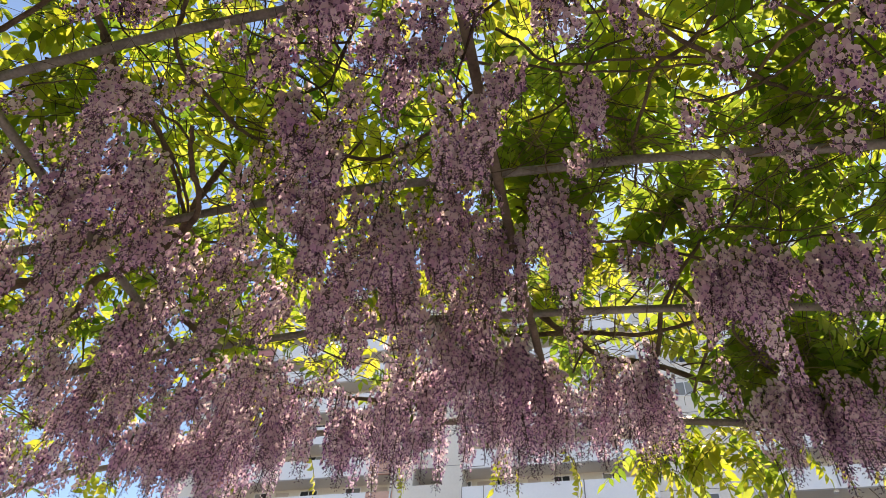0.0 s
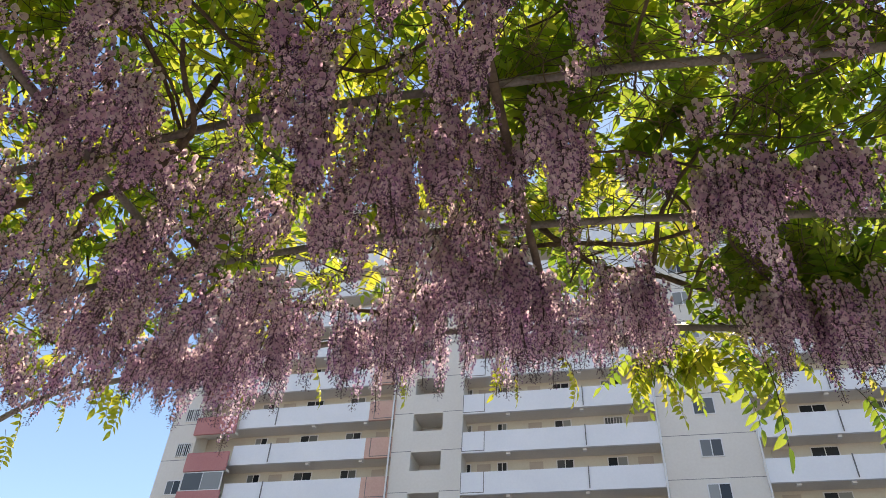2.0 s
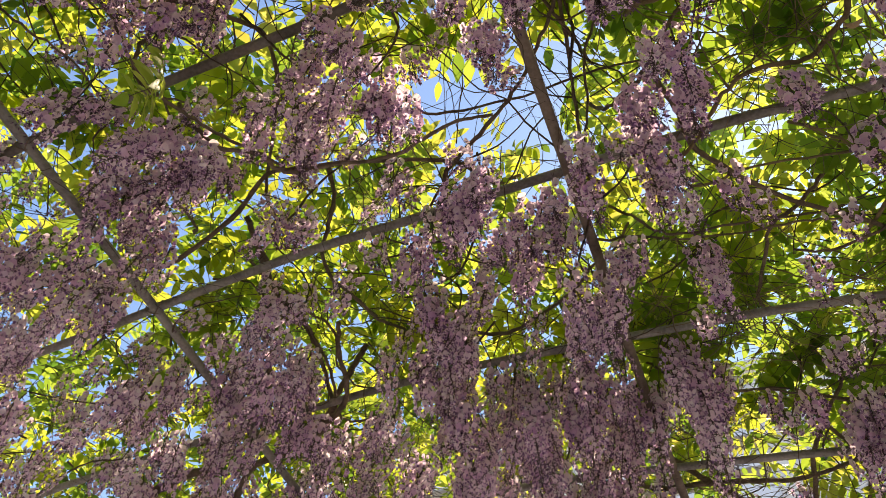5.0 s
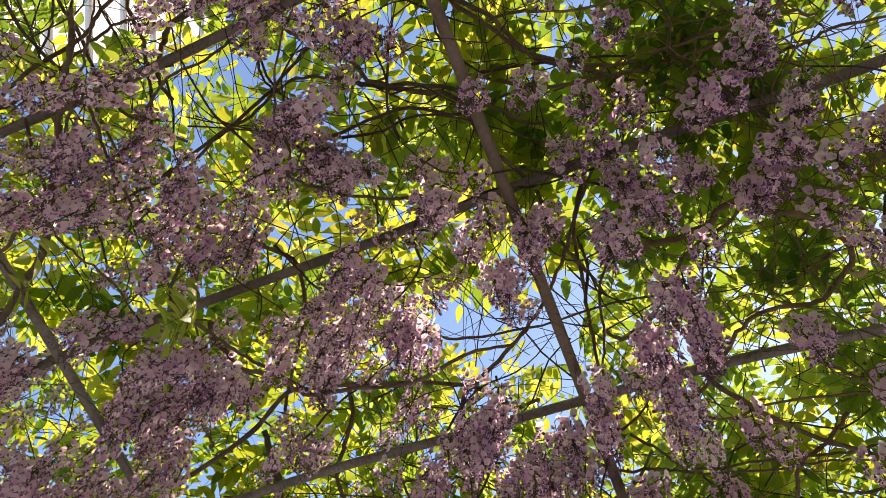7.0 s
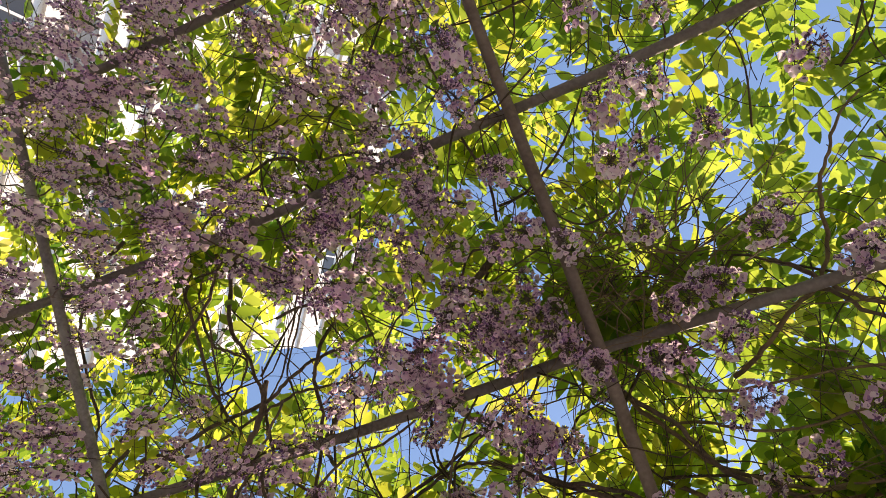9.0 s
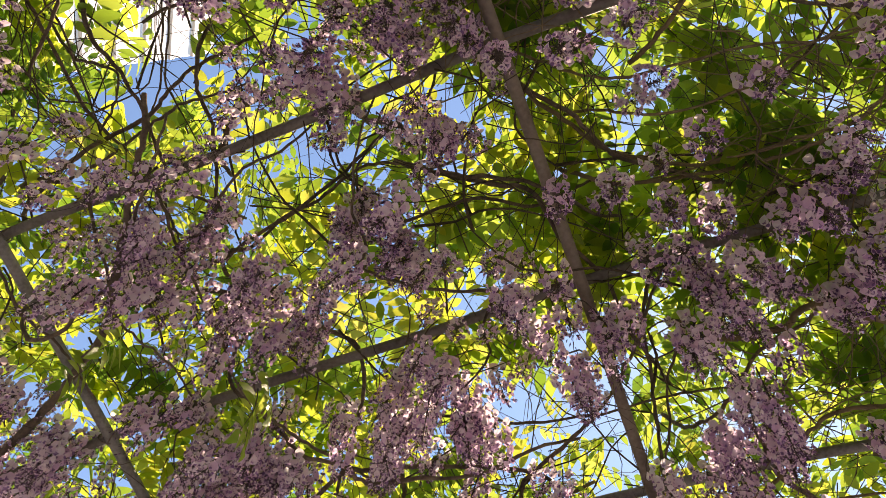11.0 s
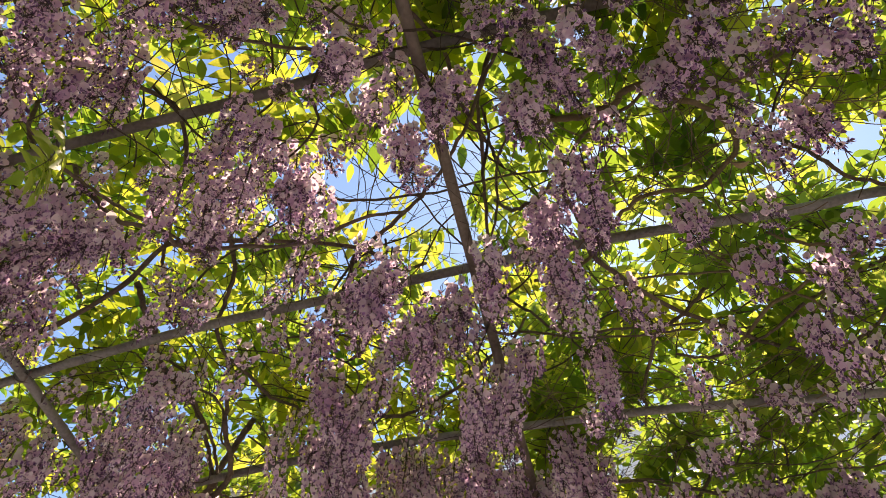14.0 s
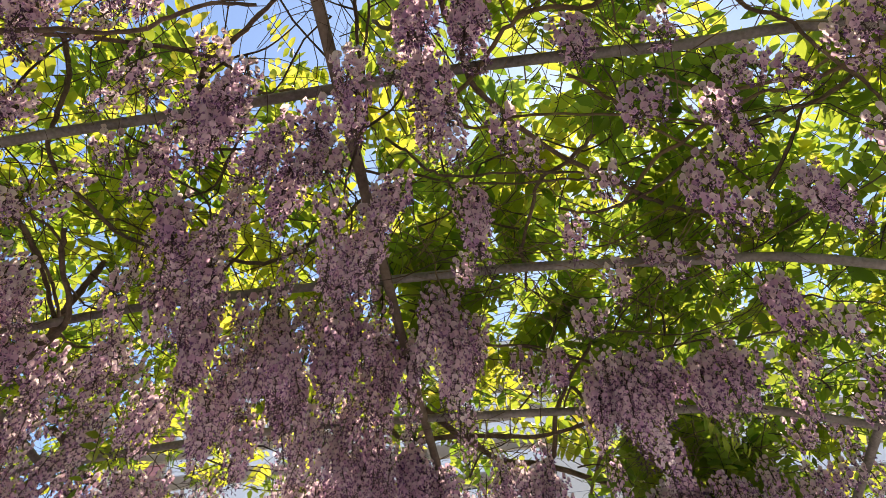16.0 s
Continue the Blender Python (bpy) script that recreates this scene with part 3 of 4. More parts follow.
MASS_NEAR = [(-0.28, 0.89, 0.05), (-0.35, 0.87, 0.11), (-0.27, 0.84, 0.05), (-0.5, 0.82, 0.06), (-0.71, 0.82, 0.1), (-0.82, 0.82, 0.07), (-0.57, 0.79, 0.07), (-0.35, 0.77, 0.05), (-0.28, 0.69, 0.06), (-1.03, 0.69, 0.06), (-0.52, 0.62, 0.05), (-0.6, 0.56, 0.08), (-0.49, 0.56, 0.07), (-0.27, 0.55, 0.06), (-0.22, 0.49, 0.06), (-0.33, 0.48, 0.09), (-0.38, 0.47, 0.09), (-0.53, 0.47, 0.06), (-1.13, 0.46, 0.08), (-0.44, 0.4, 0.05), (-0.77, 0.39, 0.08)]
MASS_BACK = [(-0.64, 0.38, 0.1), (-0.88, 0.36, 0.06), (-0.17, 0.33, 0.04), (-0.14, 0.29, 0.05), (-0.66, 0.25, 0.07), (-0.77, 0.24, 0.07), (-0.31, 0.23, 0.04), (-0.56, 0.21, 0.06), (-0.45, 0.19, 0.05), (-0.15, 0.17, 0.04), (-0.16, 0.08, 0.05), (-0.34, -0.03, 0.07), (-0.86, -0.03, 0.08), (-0.52, -0.07, 0.07), (-0.39, -0.11, 0.06), (-0.74, -0.16, 0.08), (-0.62, -0.22, 0.07)]
for x, y, r in MASS_END + MASS_FAR + MASS_MIDDLE + MASS_NEAR + MASS_BACK:
    for _ in range(max(2, round((400 if y > 1.7 else 760 if y < 0.9 else 800 if x > -0.6 and y > 1.1 else 620) * r * r))):
        a, d = rng.uniform(0, 6.28), r * math.sqrt(rng.random())
        u, w = x + d * math.cos(a), min(2.44, y + d * math.sin(a))
        if not in_gap(u, w, 0.005):
            hang(u, w, arch_z(u) + rng.uniform(-0.08, 0.04), rng.uniform(0.11, 0.22) * (1.15 if y > 1.6 else 0.85 if y > 0.9 else 0.7), rng)
STEP = 0.05
for j in range(int(4.2 / STEP)):
    for i in range(int(4.2 / STEP)):
        x, y = -2.4 + STEP * (i + rng.uniform(0.1, 0.9)), 2.48 - STEP * (j + rng.uniform(0.1, 0.9))
        c, r = int((x + 2.4) / 0.2), int((2.8 - y) / 0.2)
        if c > 20 or r >= len(FLOWERS) or y > (2.47 if x > -1.35 else 2.36) or in_open(x, y, True):
            continue
        want = (int(FLOWERS[r][c]) / 9) ** 1.2 * (0.6 if y > 2.2 and c > 8 else 1.0)
        if c < 12:
            want = 0.62 + 0.38 * want if 4 < c else want
        if x > -0.02 and y > 0.0:
            want *= 0.12
        if x < -0.3 and y < 0.3:
            want *= 0.7
        want *= (0.78 if x < -0.02 and y < 0.9 else 0.6 if x < -0.02 and y < 1.7 else 0.52 if y < 2.2 else 0.75) * (0.95 + 1.0 * noise.noise(Vector((x * 8, y * 8, 7.7))))     # tufts, with looser places between them
        if rng.random() > want or (x < 0.02 and y < 2.3 and in_gap(x, y, 0.012)):
            continue
        L = rng.choice((0.10, 0.12, 0.14, 0.17, 0.20, 0.24)) * (1.0 if y > 1.6 else 0.8 if y > 0.9 else 0.7) * (0.6 if x < -1.4 and y > 2.0 else 1.0)
        hang(x, y, arch_z(x) + rng.uniform(-0.08, 0.06), L, rng)
        if 0.3 < y < 1.3 and x < -0.05 and rng.random() < 0.3:
            x, y = x + rng.uniform(-0.03, 0.03), y + rng.uniform(-0.03, 0.03)
            if not in_gap(x, y, 0.012):
                hang(x, y, arch_z(x) + rng.uniform(-0.12, 0.04), L * rng.uniform(0.6, 1.0), rng)

for par, (V, F, I) in zip(VINES, SPARE):
    if V:
        tagged(mesh_object("blossom_mass", V, F, [BANNER, WING, BUD, STALK], I, par, "crowded lilac flower spikes"), kind="stuff")

count = [0, 0, 0]
rest = [([], [], []) for _ in VINES]


def spread(x, y, z, tip, young_lit):
    m = Matrix.LocRotScale((x, y, z), Euler((rng.gauss(0, .5), rng.gauss(0, .4) + tip, rng.uniform(0, 6.28))), Vector((1, 1, 1)) * rng.uniform(0.62, 1.05))
    m = m @ Matrix.Translation((-0.13, 0, 0))     # the leaf's middle lies over the place
    par = vine_at(x)
    k, i = VINES.index(par), rng.randrange(10)
    count[k] += 1
    if count[k] <= 270 and y > -0.9:
        placed("leaf", (YOUNG_LIT_ME if young_lit else LEAF_ME)[i], par, "", local(par, m))
        return
    v, f, mi = LEAVES[i]
    V, F, I = rest[k]
    b, lm = len(V), local(par, m)
    V += [lm @ p for p in v]
    F += [tuple(j + b for j in face) for face in f]
    I += [2 if young_lit and q == 0 else q for q in mi]


# the thickest pockets of leaves: x, y, radius and number
POCKETS = [(0.06, 0.19, 0.07, 30), (0.37, 0.57, 0.08, 34), (0.03, 0.64, 0.05, 10), (0.47, 1.03, 0.09, 34), (0.54, 1.30, 0.07, 6), (-1.03, 1.32, 0.08, 18),
           (0.49, 1.42, 0.07, 5), (0.68, 1.38, 0.06, 4), (0.58, 1.52, 0.07, 5), (0.83, 1.47, 0.07, 6), (0.12, 1.68, 0.07, 16), (0.05, 1.80, 0.06, 12), (0.62, 1.85, 0.08, 5),
           (0.04, 2.50, 0.08, 12), (0.71, 2.45, 0.13, 26), (-0.09, -0.06, 0.10, 18)]
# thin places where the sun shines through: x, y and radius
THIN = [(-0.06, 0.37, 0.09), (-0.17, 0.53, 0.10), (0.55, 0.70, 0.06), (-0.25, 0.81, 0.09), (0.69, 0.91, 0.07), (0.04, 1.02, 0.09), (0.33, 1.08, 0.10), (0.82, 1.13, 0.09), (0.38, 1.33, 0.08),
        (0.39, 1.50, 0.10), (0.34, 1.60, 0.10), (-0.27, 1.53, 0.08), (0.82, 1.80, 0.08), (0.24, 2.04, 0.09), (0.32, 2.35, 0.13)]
for x, y, r, n in POCKETS:
    for _ in range(n):
        a, b = x + rng.gauss(0, 1.05 * r), y + rng.gauss(0, 1.05 * r)
        spread(a, b, arch_z(a) + rng.uniform(0.06, 0.46), 0.1, False)
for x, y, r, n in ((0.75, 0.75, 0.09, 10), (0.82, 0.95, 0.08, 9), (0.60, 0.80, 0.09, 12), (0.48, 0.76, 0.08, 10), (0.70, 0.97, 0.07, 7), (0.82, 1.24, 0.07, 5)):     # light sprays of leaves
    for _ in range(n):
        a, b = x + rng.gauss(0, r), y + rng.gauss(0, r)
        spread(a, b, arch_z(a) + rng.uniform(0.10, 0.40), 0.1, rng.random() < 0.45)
# bays where the roof is closed: from x, to x, from y, to y and number of leaves
for x0, x1, y0, y1, n in ((-0.66, -0.10, 1.22, 1.86, 60), (0.0, 0.42, 0.60, 0.98, 30), (0.0, 0.34, 1.52, 1.98, 20), (-1.55, -0.92, 1.78, 2.50, 36)):
    for _ in range(n):
        a, b = rng.uniform(x0, x1), rng.uniform(y0, y1)
        if a < -0.1 or not in_open(a, b):
            spread(a, b, arch_z(a) + rng.uniform(0.12, 0.45), 0.1, rng.random() < 0.2)
for _ in range(64):                           # a dark thicket above the last arch
    x = rng.uniform(0.46, 1.0)
    spread(x, rng.uniform(2.28, 2.52), arch_z(x) + rng.uniform(-0.01, 0.16), 0.3, False)
for _ in range(14):
    spread(rng.uniform(-2.15, -1.75), rng.uniform(2.35, 2.6), rng.uniform(2.72, 2.95), 0.3, True)
cells = [(r, c) for r in range(len(FOLIAGE)) for c in range(len(FOLIAGE[0]))]
rng.shuffle(cells)
for r, c in cells:
    want = (int(FOLIAGE[r][c]) / 9) ** 1.6 * (34 if c < 12 else 27)
    for _ in range(int(want) + (rng.random() < want % 1)):
        x, y = -2.4 + 0.2 * (c + rng.random()), 2.8 - 0.2 * (r + rng.random())
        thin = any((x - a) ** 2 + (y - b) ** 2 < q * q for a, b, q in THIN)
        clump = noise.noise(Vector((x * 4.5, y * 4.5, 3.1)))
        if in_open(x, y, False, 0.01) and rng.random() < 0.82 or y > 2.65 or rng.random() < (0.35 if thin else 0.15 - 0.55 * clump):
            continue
        # thin places get more yellow leaves, their sunlit glow given by colour
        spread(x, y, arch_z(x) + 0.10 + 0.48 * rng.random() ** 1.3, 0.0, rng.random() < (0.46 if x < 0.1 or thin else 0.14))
for _ in range(400):                          # the canopy runs on along the path, unseen, added to hold off skylight
    x = rng.uniform(-2.2, 1.6)
    spread(x, rng.uniform(-3.9, -0.95), arch_z(x) + rng.uniform(-0.1, 0.3), 0.0, False)
for par, (V, F, I) in zip(VINES, rest):
    if V:
        tagged(mesh_object("foliage", V, F, [LEAF, STALK, YOUNG_LIT], I, par, "small green pinnate leaves"), kind="stuff")

# main stems that climb over the pipes: thickness and course
def stem(radius, *course, mat=None):
    par = vine_at(sum(p[0] for p in course) / len(course))
    pts = [Vector(p) for p in course]
    for end in (0, -1):                       # both ends run on and lose themselves in the leaves
        d = (pts[end] - pts[1 if end == 0 else -2]).normalized()
        more = [pts[end]]
        for _ in range(3):
            d = (d + Vector((rng.uniform(-.5, .5), rng.uniform(-.5, .5), rng.uniform(0.0, .5)))).normalized()
            more.append(more[-1] + d * 0.07)
        pts = more[:0:-1] + pts if end == 0 else pts + more[1:]
    line = [p + Vector((rng.gauss(0, .0013), rng.gauss(0, .0013), rng.gauss(0, .0013))) for p in spline(pts, 5)]
    v, f = tube(line, radius * 1.1, radius * 0.6, 8, 0.12, rng)
    mesh_object("stem", under(par, v), f, mat or BARK, None, par)


stem(0.005, (-0.67, 0.48, 2.90), (-0.60, 0.55, 2.90), (-0.54, 0.58, 2.90), (-0.50, 0.63, 2.91), (-0.46, 0.68, 2.91), (-0.48, 0.76, 2.91), (-0.53, 0.84, 2.90), (-0.60, 0.93, 2.90))
stem(0.006, (-0.94, 1.06, 2.88), (-0.75, 1.01, 2.90), (-0.61, 0.94, 2.90), (-0.53, 0.95, 2.90), (-0.42, 0.98, 2.91), (-0.24, 1.04, 2.91))
stem(0.005, (-0.24, 1.06, 2.90), (-0.19, 1.03, 2.90), (-0.11, 0.98, 2.89), (-0.04, 0.93, 2.89), (0.03, 0.86, 2.89))
stem(0.003, (-0.22, 0.95, 2.94), (-0.07, 0.97, 2.93), (0.05, 0.97, 2.93), (0.14, 0.97, 2.92))
stem(0.004, (0.07, 0.88, 2.91), (0.05, 1.00, 2.92), (0.03, 1.12, 2.92))
stem(0.003, (0.09, 0.93, 2.91), (0.07, 1.02, 2.91), (0.04, 1.11, 2.92))
stem(0.003, (0.08, 1.34, 2.90), (0.17, 1.38, 2.90), (0.30, 1.39, 2.88), (0.40, 1.39, 2.87))
stem(0.004, (0.17, 1.00, 2.89), (0.22, 0.94, 2.88), (0.27, 0.89, 2.88), (0.34, 0.86, 2.87))
stem(0.007, (-0.76, 1.24, 2.90), (-0.74, 1.30, 2.90), (-0.74, 1.39, 2.90), (-0.76, 1.48, 2.90), (-0.79, 1.59, 2.89))
stem(0.005, (-0.59, 1.16, 2.90), (-0.60, 1.23, 2.90), (-0.57, 1.32, 2.90), (-0.55, 1.38, 2.90))
stem(0.014, (-1.41, 1.70, 2.81), (-1.29, 1.68, 2.83), (-1.21, 1.68, 2.84), (-1.02, 1.56, 2.86))
stem(0.012, (-1.23, 1.83, 2.84), (-1.12, 1.73, 2.85), (-1.02, 1.71, 2.86), (-0.91, 1.67, 2.87), (-0.81, 1.62, 2.88))
stem(0.009, (-0.93, 2.15, 2.85), (-0.85, 2.27, 2.86), (-0.74, 2.32, 2.87), (-0.58, 2.37, 2.87))
stem(0.009, (0.06, 2.17, 2.90), (0.10, 2.20, 2.89), (0.17, 2.30, 2.89), (0.31, 2.33, 2.87), (0.52, 2.47, 2.85), (0.59, 2.59, 2.84))
stem(0.007, (0.02, 2.17, 2.89), (0.17, 2.18, 2.88), (0.26, 2.19, 2.87), (0.32, 2.17, 2.86), (0.37, 2.16, 2.86))
stem(0.007, (0.32, 2.25, 2.86), (0.33, 2.10, 2.86), (0.35, 2.03, 2.86))
stem(0.004, (-0.59, 0.41, 2.92), (-0.42, 0.37, 2.93), (-0.31, 0.33, 2.93), (-0.21, 0.29, 2.93))
stem(0.005, (-0.19, 0.35, 2.91), (-0.16, 0.41, 2.90), (-0.09, 0.44, 2.90), (-0.02, 0.48, 2.90))
stem(0.004, (-0.31, 0.47, 2.93), (-0.18, 0.47, 2.93), (-0.11, 0.48, 2.92), (-0.04, 0.52, 2.92))
stem(0.004, (-0.55, 0.18, 2.92), (-0.58, 0.26, 2.92), (-0.62, 0.33, 2.92), (-0.70, 0.40, 2.92))
stem(0.004, (0.12, 0.53, 2.91), (0.31, 0.56, 2.89), (0.42, 0.56, 2.88), (0.49, 0.54, 2.87), mat=DRY)
stem(0.004, (0.37, 0.25, 2.89), (0.41, 0.30, 2.88), (0.48, 0.35, 2.87), (0.59, 0.38, 2.86))
stem(0.005, (0.02, 0.32, 2.91), (0.08, 0.39, 2.90), (0.12, 0.47, 2.90), (0.22, 0.54, 2.89))
stem(0.005, (-0.36, 1.50, 2.92), (-0.28, 1.53, 2.92), (-0.18, 1.50, 2.92), (-0.09, 1.45, 2.91))
stem(0.005, (0.92, 1.15, 2.80), (0.87, 1.20, 2.81), (0.82, 1.22, 2.82), (0.77, 1.22, 2.83), mat=DRY)
stem(0.004, (0.77, 1.11, 2.83), (0.82, 1.16, 2.82), (0.89, 1.22, 2.81), (0.94, 1.27, 2.80))
stem(0.003, (0.17, 1.84, 2.89), (0.30, 1.86, 2.88), (0.45, 1.92, 2.86), (0.63, 1.86, 2.83), (0.80, 1.83, 2.80))
stem(0.004, (0.61, 1.33, 2.85), (0.67, 1.28, 2.84), (0.74, 1.24, 2.83), (0.79, 1.23, 2.82), mat=DRY)
stem(0.004, (0.07, 0.40, 2.91), (0.11, 0.46, 2.91), (0.17, 0.50, 2.91), (0.26, 0.54, 2.90), (0.40, 0.54, 2.88), mat=DRY)
stem(0.005, (-0.10, 0.45, 2.90), (-0.03, 0.49, 2.90), (-0.01, 0.59, 2.90), (0.04, 0.68, 2.90), (0.05, 0.79, 2.90))
stem(0.003, (0.53, 0.61, 2.87), (0.57, 0.60, 2.86), (0.64, 0.61, 2.85))

stem(0.005, (0.45, 2.25, 2.86), (0.42, 2.42, 2.86), (0.42, 2.50, 2.86), (0.48, 2.58, 2.86), (0.60, 2.66, 2.84))
stem(0.004, (0.52, 2.22, 2.86), (0.62, 2.36, 2.83), (0.72, 2.44, 2.80), (0.84, 2.50, 2.78))
stem(0.0055, (0.23, 1.15, 2.87), (0.28, 1.22, 2.87), (0.37, 1.32, 2.87), (0.46, 1.39, 2.87), (0.54, 1.45, 2.87), (0.62, 1.50, 2.87), (0.70, 1.52, 2.87), (0.78, 1.49, 2.87))
stem(0.003, (0.20, 1.35, 2.87), (0.33, 1.36, 2.87), (0.43, 1.38, 2.87))
stem(0.0045, (0.39, 1.36, 2.88), (0.34, 1.39, 2.88), (0.32, 1.46, 2.88), (0.29, 1.56, 2.88))
stem(0.0045, (0.79, 1.30, 2.86), (0.71, 1.33, 2.86), (0.63, 1.38, 2.86), (0.57, 1.43, 2.86))
stem(0.003, (0.57, 1.30, 2.85), (0.65, 1.36, 2.85), (0.69, 1.42, 2.85), (0.70, 1.49, 2.85), mat=DRY)
stem(0.003, (0.31, 1.24, 2.88), (0.46, 1.26, 2.88), (0.59, 1.29, 2.88), (0.72, 1.34, 2.88), mat=DRY)
stem(0.003, (0.18, 1.81, 2.86), (0.28, 1.84, 2.86), (0.43, 1.92, 2.86))
stem(0.002, (0.49, 1.81, 2.85), (0.64, 1.85, 2.85), (0.72, 1.83, 2.85))
stem(0.002, (0.48, 1.56, 2.86), (0.59, 1.49, 2.86), (0.66, 1.39, 2.86), mat=DRY)
stem(0.0058, (0.31, 0.84, 2.84), (0.33, 0.82, 2.84), (0.37, 0.82, 2.84), (0.41, 0.85, 2.84), (0.47, 0.89, 2.84), (0.50, 0.93, 2.84), (0.51, 0.98, 2.84), (0.48, 1.01, 2.84), (0.44, 1.04, 2.84), (0.38, 1.03, 2.84), (0.32, 1.04, 2.84), (0.27, 1.09, 2.84), mat=DRY)
stem(0.004, (0.71, 0.77, 2.86), (0.64, 0.80, 2.86), (0.57, 0.84, 2.86), (0.49, 0.86, 2.86), mat=DRY)
stem(0.0014, (0.53, 0.97, 2.80), (0.56, 1.06, 2.80), (0.58, 1.18, 2.80), mat=DRY)
stem(0.004, (0.38, 0.25, 2.87), (0.41, 0.28, 2.87), (0.46, 0.31, 2.87), (0.51, 0.36, 2.87))
stem(0.004, (0.36, 0.23, 2.87), (0.39, 0.18, 2.87), (0.41, 0.10, 2.87), mat=DRY)
stem(0.0025, (0.18, 0.35, 2.86), (0.36, 0.37, 2.86), (0.47, 0.40, 2.86), (0.59, 0.41, 2.86), mat=DRY)
stem(0.0025, (0.23, 0.43, 2.86), (0.34, 0.43, 2.86), (0.44, 0.40, 2.86), (0.52, 0.40, 2.86), mat=DRY)
stem(0.002, (0.28, 0.53, 2.86), (0.40, 0.54, 2.86), (0.56, 0.51, 2.86), mat=DRY)
stem(0.004, (-0.75, -0.33, 2.92), (-0.59, -0.33, 2.92), (-0.49, -0.34, 2.92))
stem(0.004, (-1.05, -0.17, 2.92), (-1.06, -0.09, 2.92), (-1.06, 0.04, 2.92))
stem(0.005, (-0.72, 1.27, 2.88), (-0.72, 1.36, 2.88), (-0.73, 1.46, 2.88), (-0.76, 1.56, 2.88))
stem(0.0035, (-0.70, 1.32, 2.90), (-0.68, 1.34, 2.90), (-0.68, 1.40, 2.90), (-0.72, 1.48, 2.90))
stem(0.009, (-0.84, 1.63, 2.82), (-0.76, 1.58, 2.82), (-0.70, 1.53, 2.82))
stem(0.004, (-0.69, -0.19, 2.95), (-0.76, -0.11, 2.95), (-0.86, -0.04, 2.95), (-0.95, 0.03, 2.95), (-1.03, 0.09, 2.95))
stem(0.004, (-0.80, -0.09, 2.96), (-0.80, 0.03, 2.96), (-0.78, 0.12, 2.96), (-0.74, 0.20, 2.96))
stem(0.005, (-0.71, -0.06, 2.95), (-0.69, 0.03, 2.95), (-0.68, 0.12, 2.95), (-0.69, 0.20, 2.95))
stem(0.005, (-0.95, 0.17, 2.94), (-0.85, 0.14, 2.94), (-0.77, 0.13, 2.94), (-0.67, 0.12, 2.94), (-0.62, 0.10, 2.94))
stem(0.004, (-0.85, 0.17, 2.94), (-0.77, 0.16, 2.94), (-0.68, 0.14, 2.94))
stem(0.0025, (-0.55, -0.08, 2.97), (-0.59, 0.00, 2.97), (-0.64, 0.08, 2.97))
stem(0.0025, (-0.53, -0.08, 2.97), (-0.57, -0.01, 2.97), (-0.62, 0.07, 2.97))
stem(0.0025, (-0.77, -0.08, 2.97), (-0.79, 0.07, 2.97), (-0.82, 0.19, 2.97))
stem(0.0075, (-0.24, 0.08, 2.94), (-0.32, 0.12, 2.94), (-0.41, 0.16, 2.94), (-0.49, 0.17, 2.94))
stem(0.003, (-0.73, -0.00, 2.96), (-0.70, 0.03, 2.96), (-0.74, 0.08, 2.96), (-0.80, 0.12, 2.96))
stem(0.004, (-0.58, 0.42, 2.93), (-0.50, 0.39, 2.93), (-0.42, 0.38, 2.93), (-0.32, 0.35, 2.93))

# stems and twigs slung below the pipes
stem(0.009, (-1.21, 0.63, 2.78), (-1.09, 0.58, 2.78), (-0.99, 0.53, 2.78), (-0.91, 0.49, 2.78), (-0.84, 0.44, 2.78), (-0.79, 0.38, 2.78), (-0.74, 0.32, 2.78), (-0.69, 0.26, 2.78))
stem(0.004, (-0.94, 0.43, 2.78), (-0.88, 0.40, 2.78), (-0.83, 0.39, 2.78), (-0.78, 0.36, 2.78), (-0.70, 0.29, 2.78))
stem(0.003, (-0.83, 0.42, 2.80), (-0.83, 0.46, 2.80), (-0.81, 0.50, 2.80))
stem(0.0035, (-0.64, 0.35, 2.80), (-0.58, 0.34, 2.80), (-0.53, 0.30, 2.80))
stem(0.003, (-0.64, 0.41, 2.78), (-0.64, 0.50, 2.78), (-0.64, 0.55, 2.78))
stem(0.003, (-0.31, 0.53, 2.80), (-0.34, 0.50, 2.80), (-0.32, 0.46, 2.80), (-0.32, 0.40, 2.80))
stem(0.004, (-0.65, 0.70, 2.80), (-0.62, 0.75, 2.80), (-0.58, 0.81, 2.80))
stem(0.005, (-0.60, 0.81, 2.78), (-0.53, 0.85, 2.78), (-0.50, 0.90, 2.78), (-0.40, 0.92, 2.78), (-0.29, 0.94, 2.78))
stem(0.0035, (-0.99, 0.29, 2.78), (-1.00, 0.36, 2.78), (-0.99, 0.39, 2.78))
stem(0.003, (-0.76, 0.87, 2.80), (-0.71, 0.80, 2.80), (-0.67, 0.75, 2.80))

# leaves that hang down low, some of them past the last arch
def low_leaf(x, y, z, length, young_lit=True, turn=0.0, flat=58, steep=80):
    i = rng.randrange(10)
    par = vine_at(x)
    size = length / (0.18 + 0.018 * (i % 5))
    m = Matrix.LocRotScale((x, y, z), Euler((rng.uniform(-.3, .3), radians(rng.uniform(flat, steep)), turn + rng.uniform(-.6, .6))), Vector((size, size, size)))
    placed("leaf", (YOUNG_LIT_ME if young_lit else LEAF_ME)[i], par, "", local(par, m))


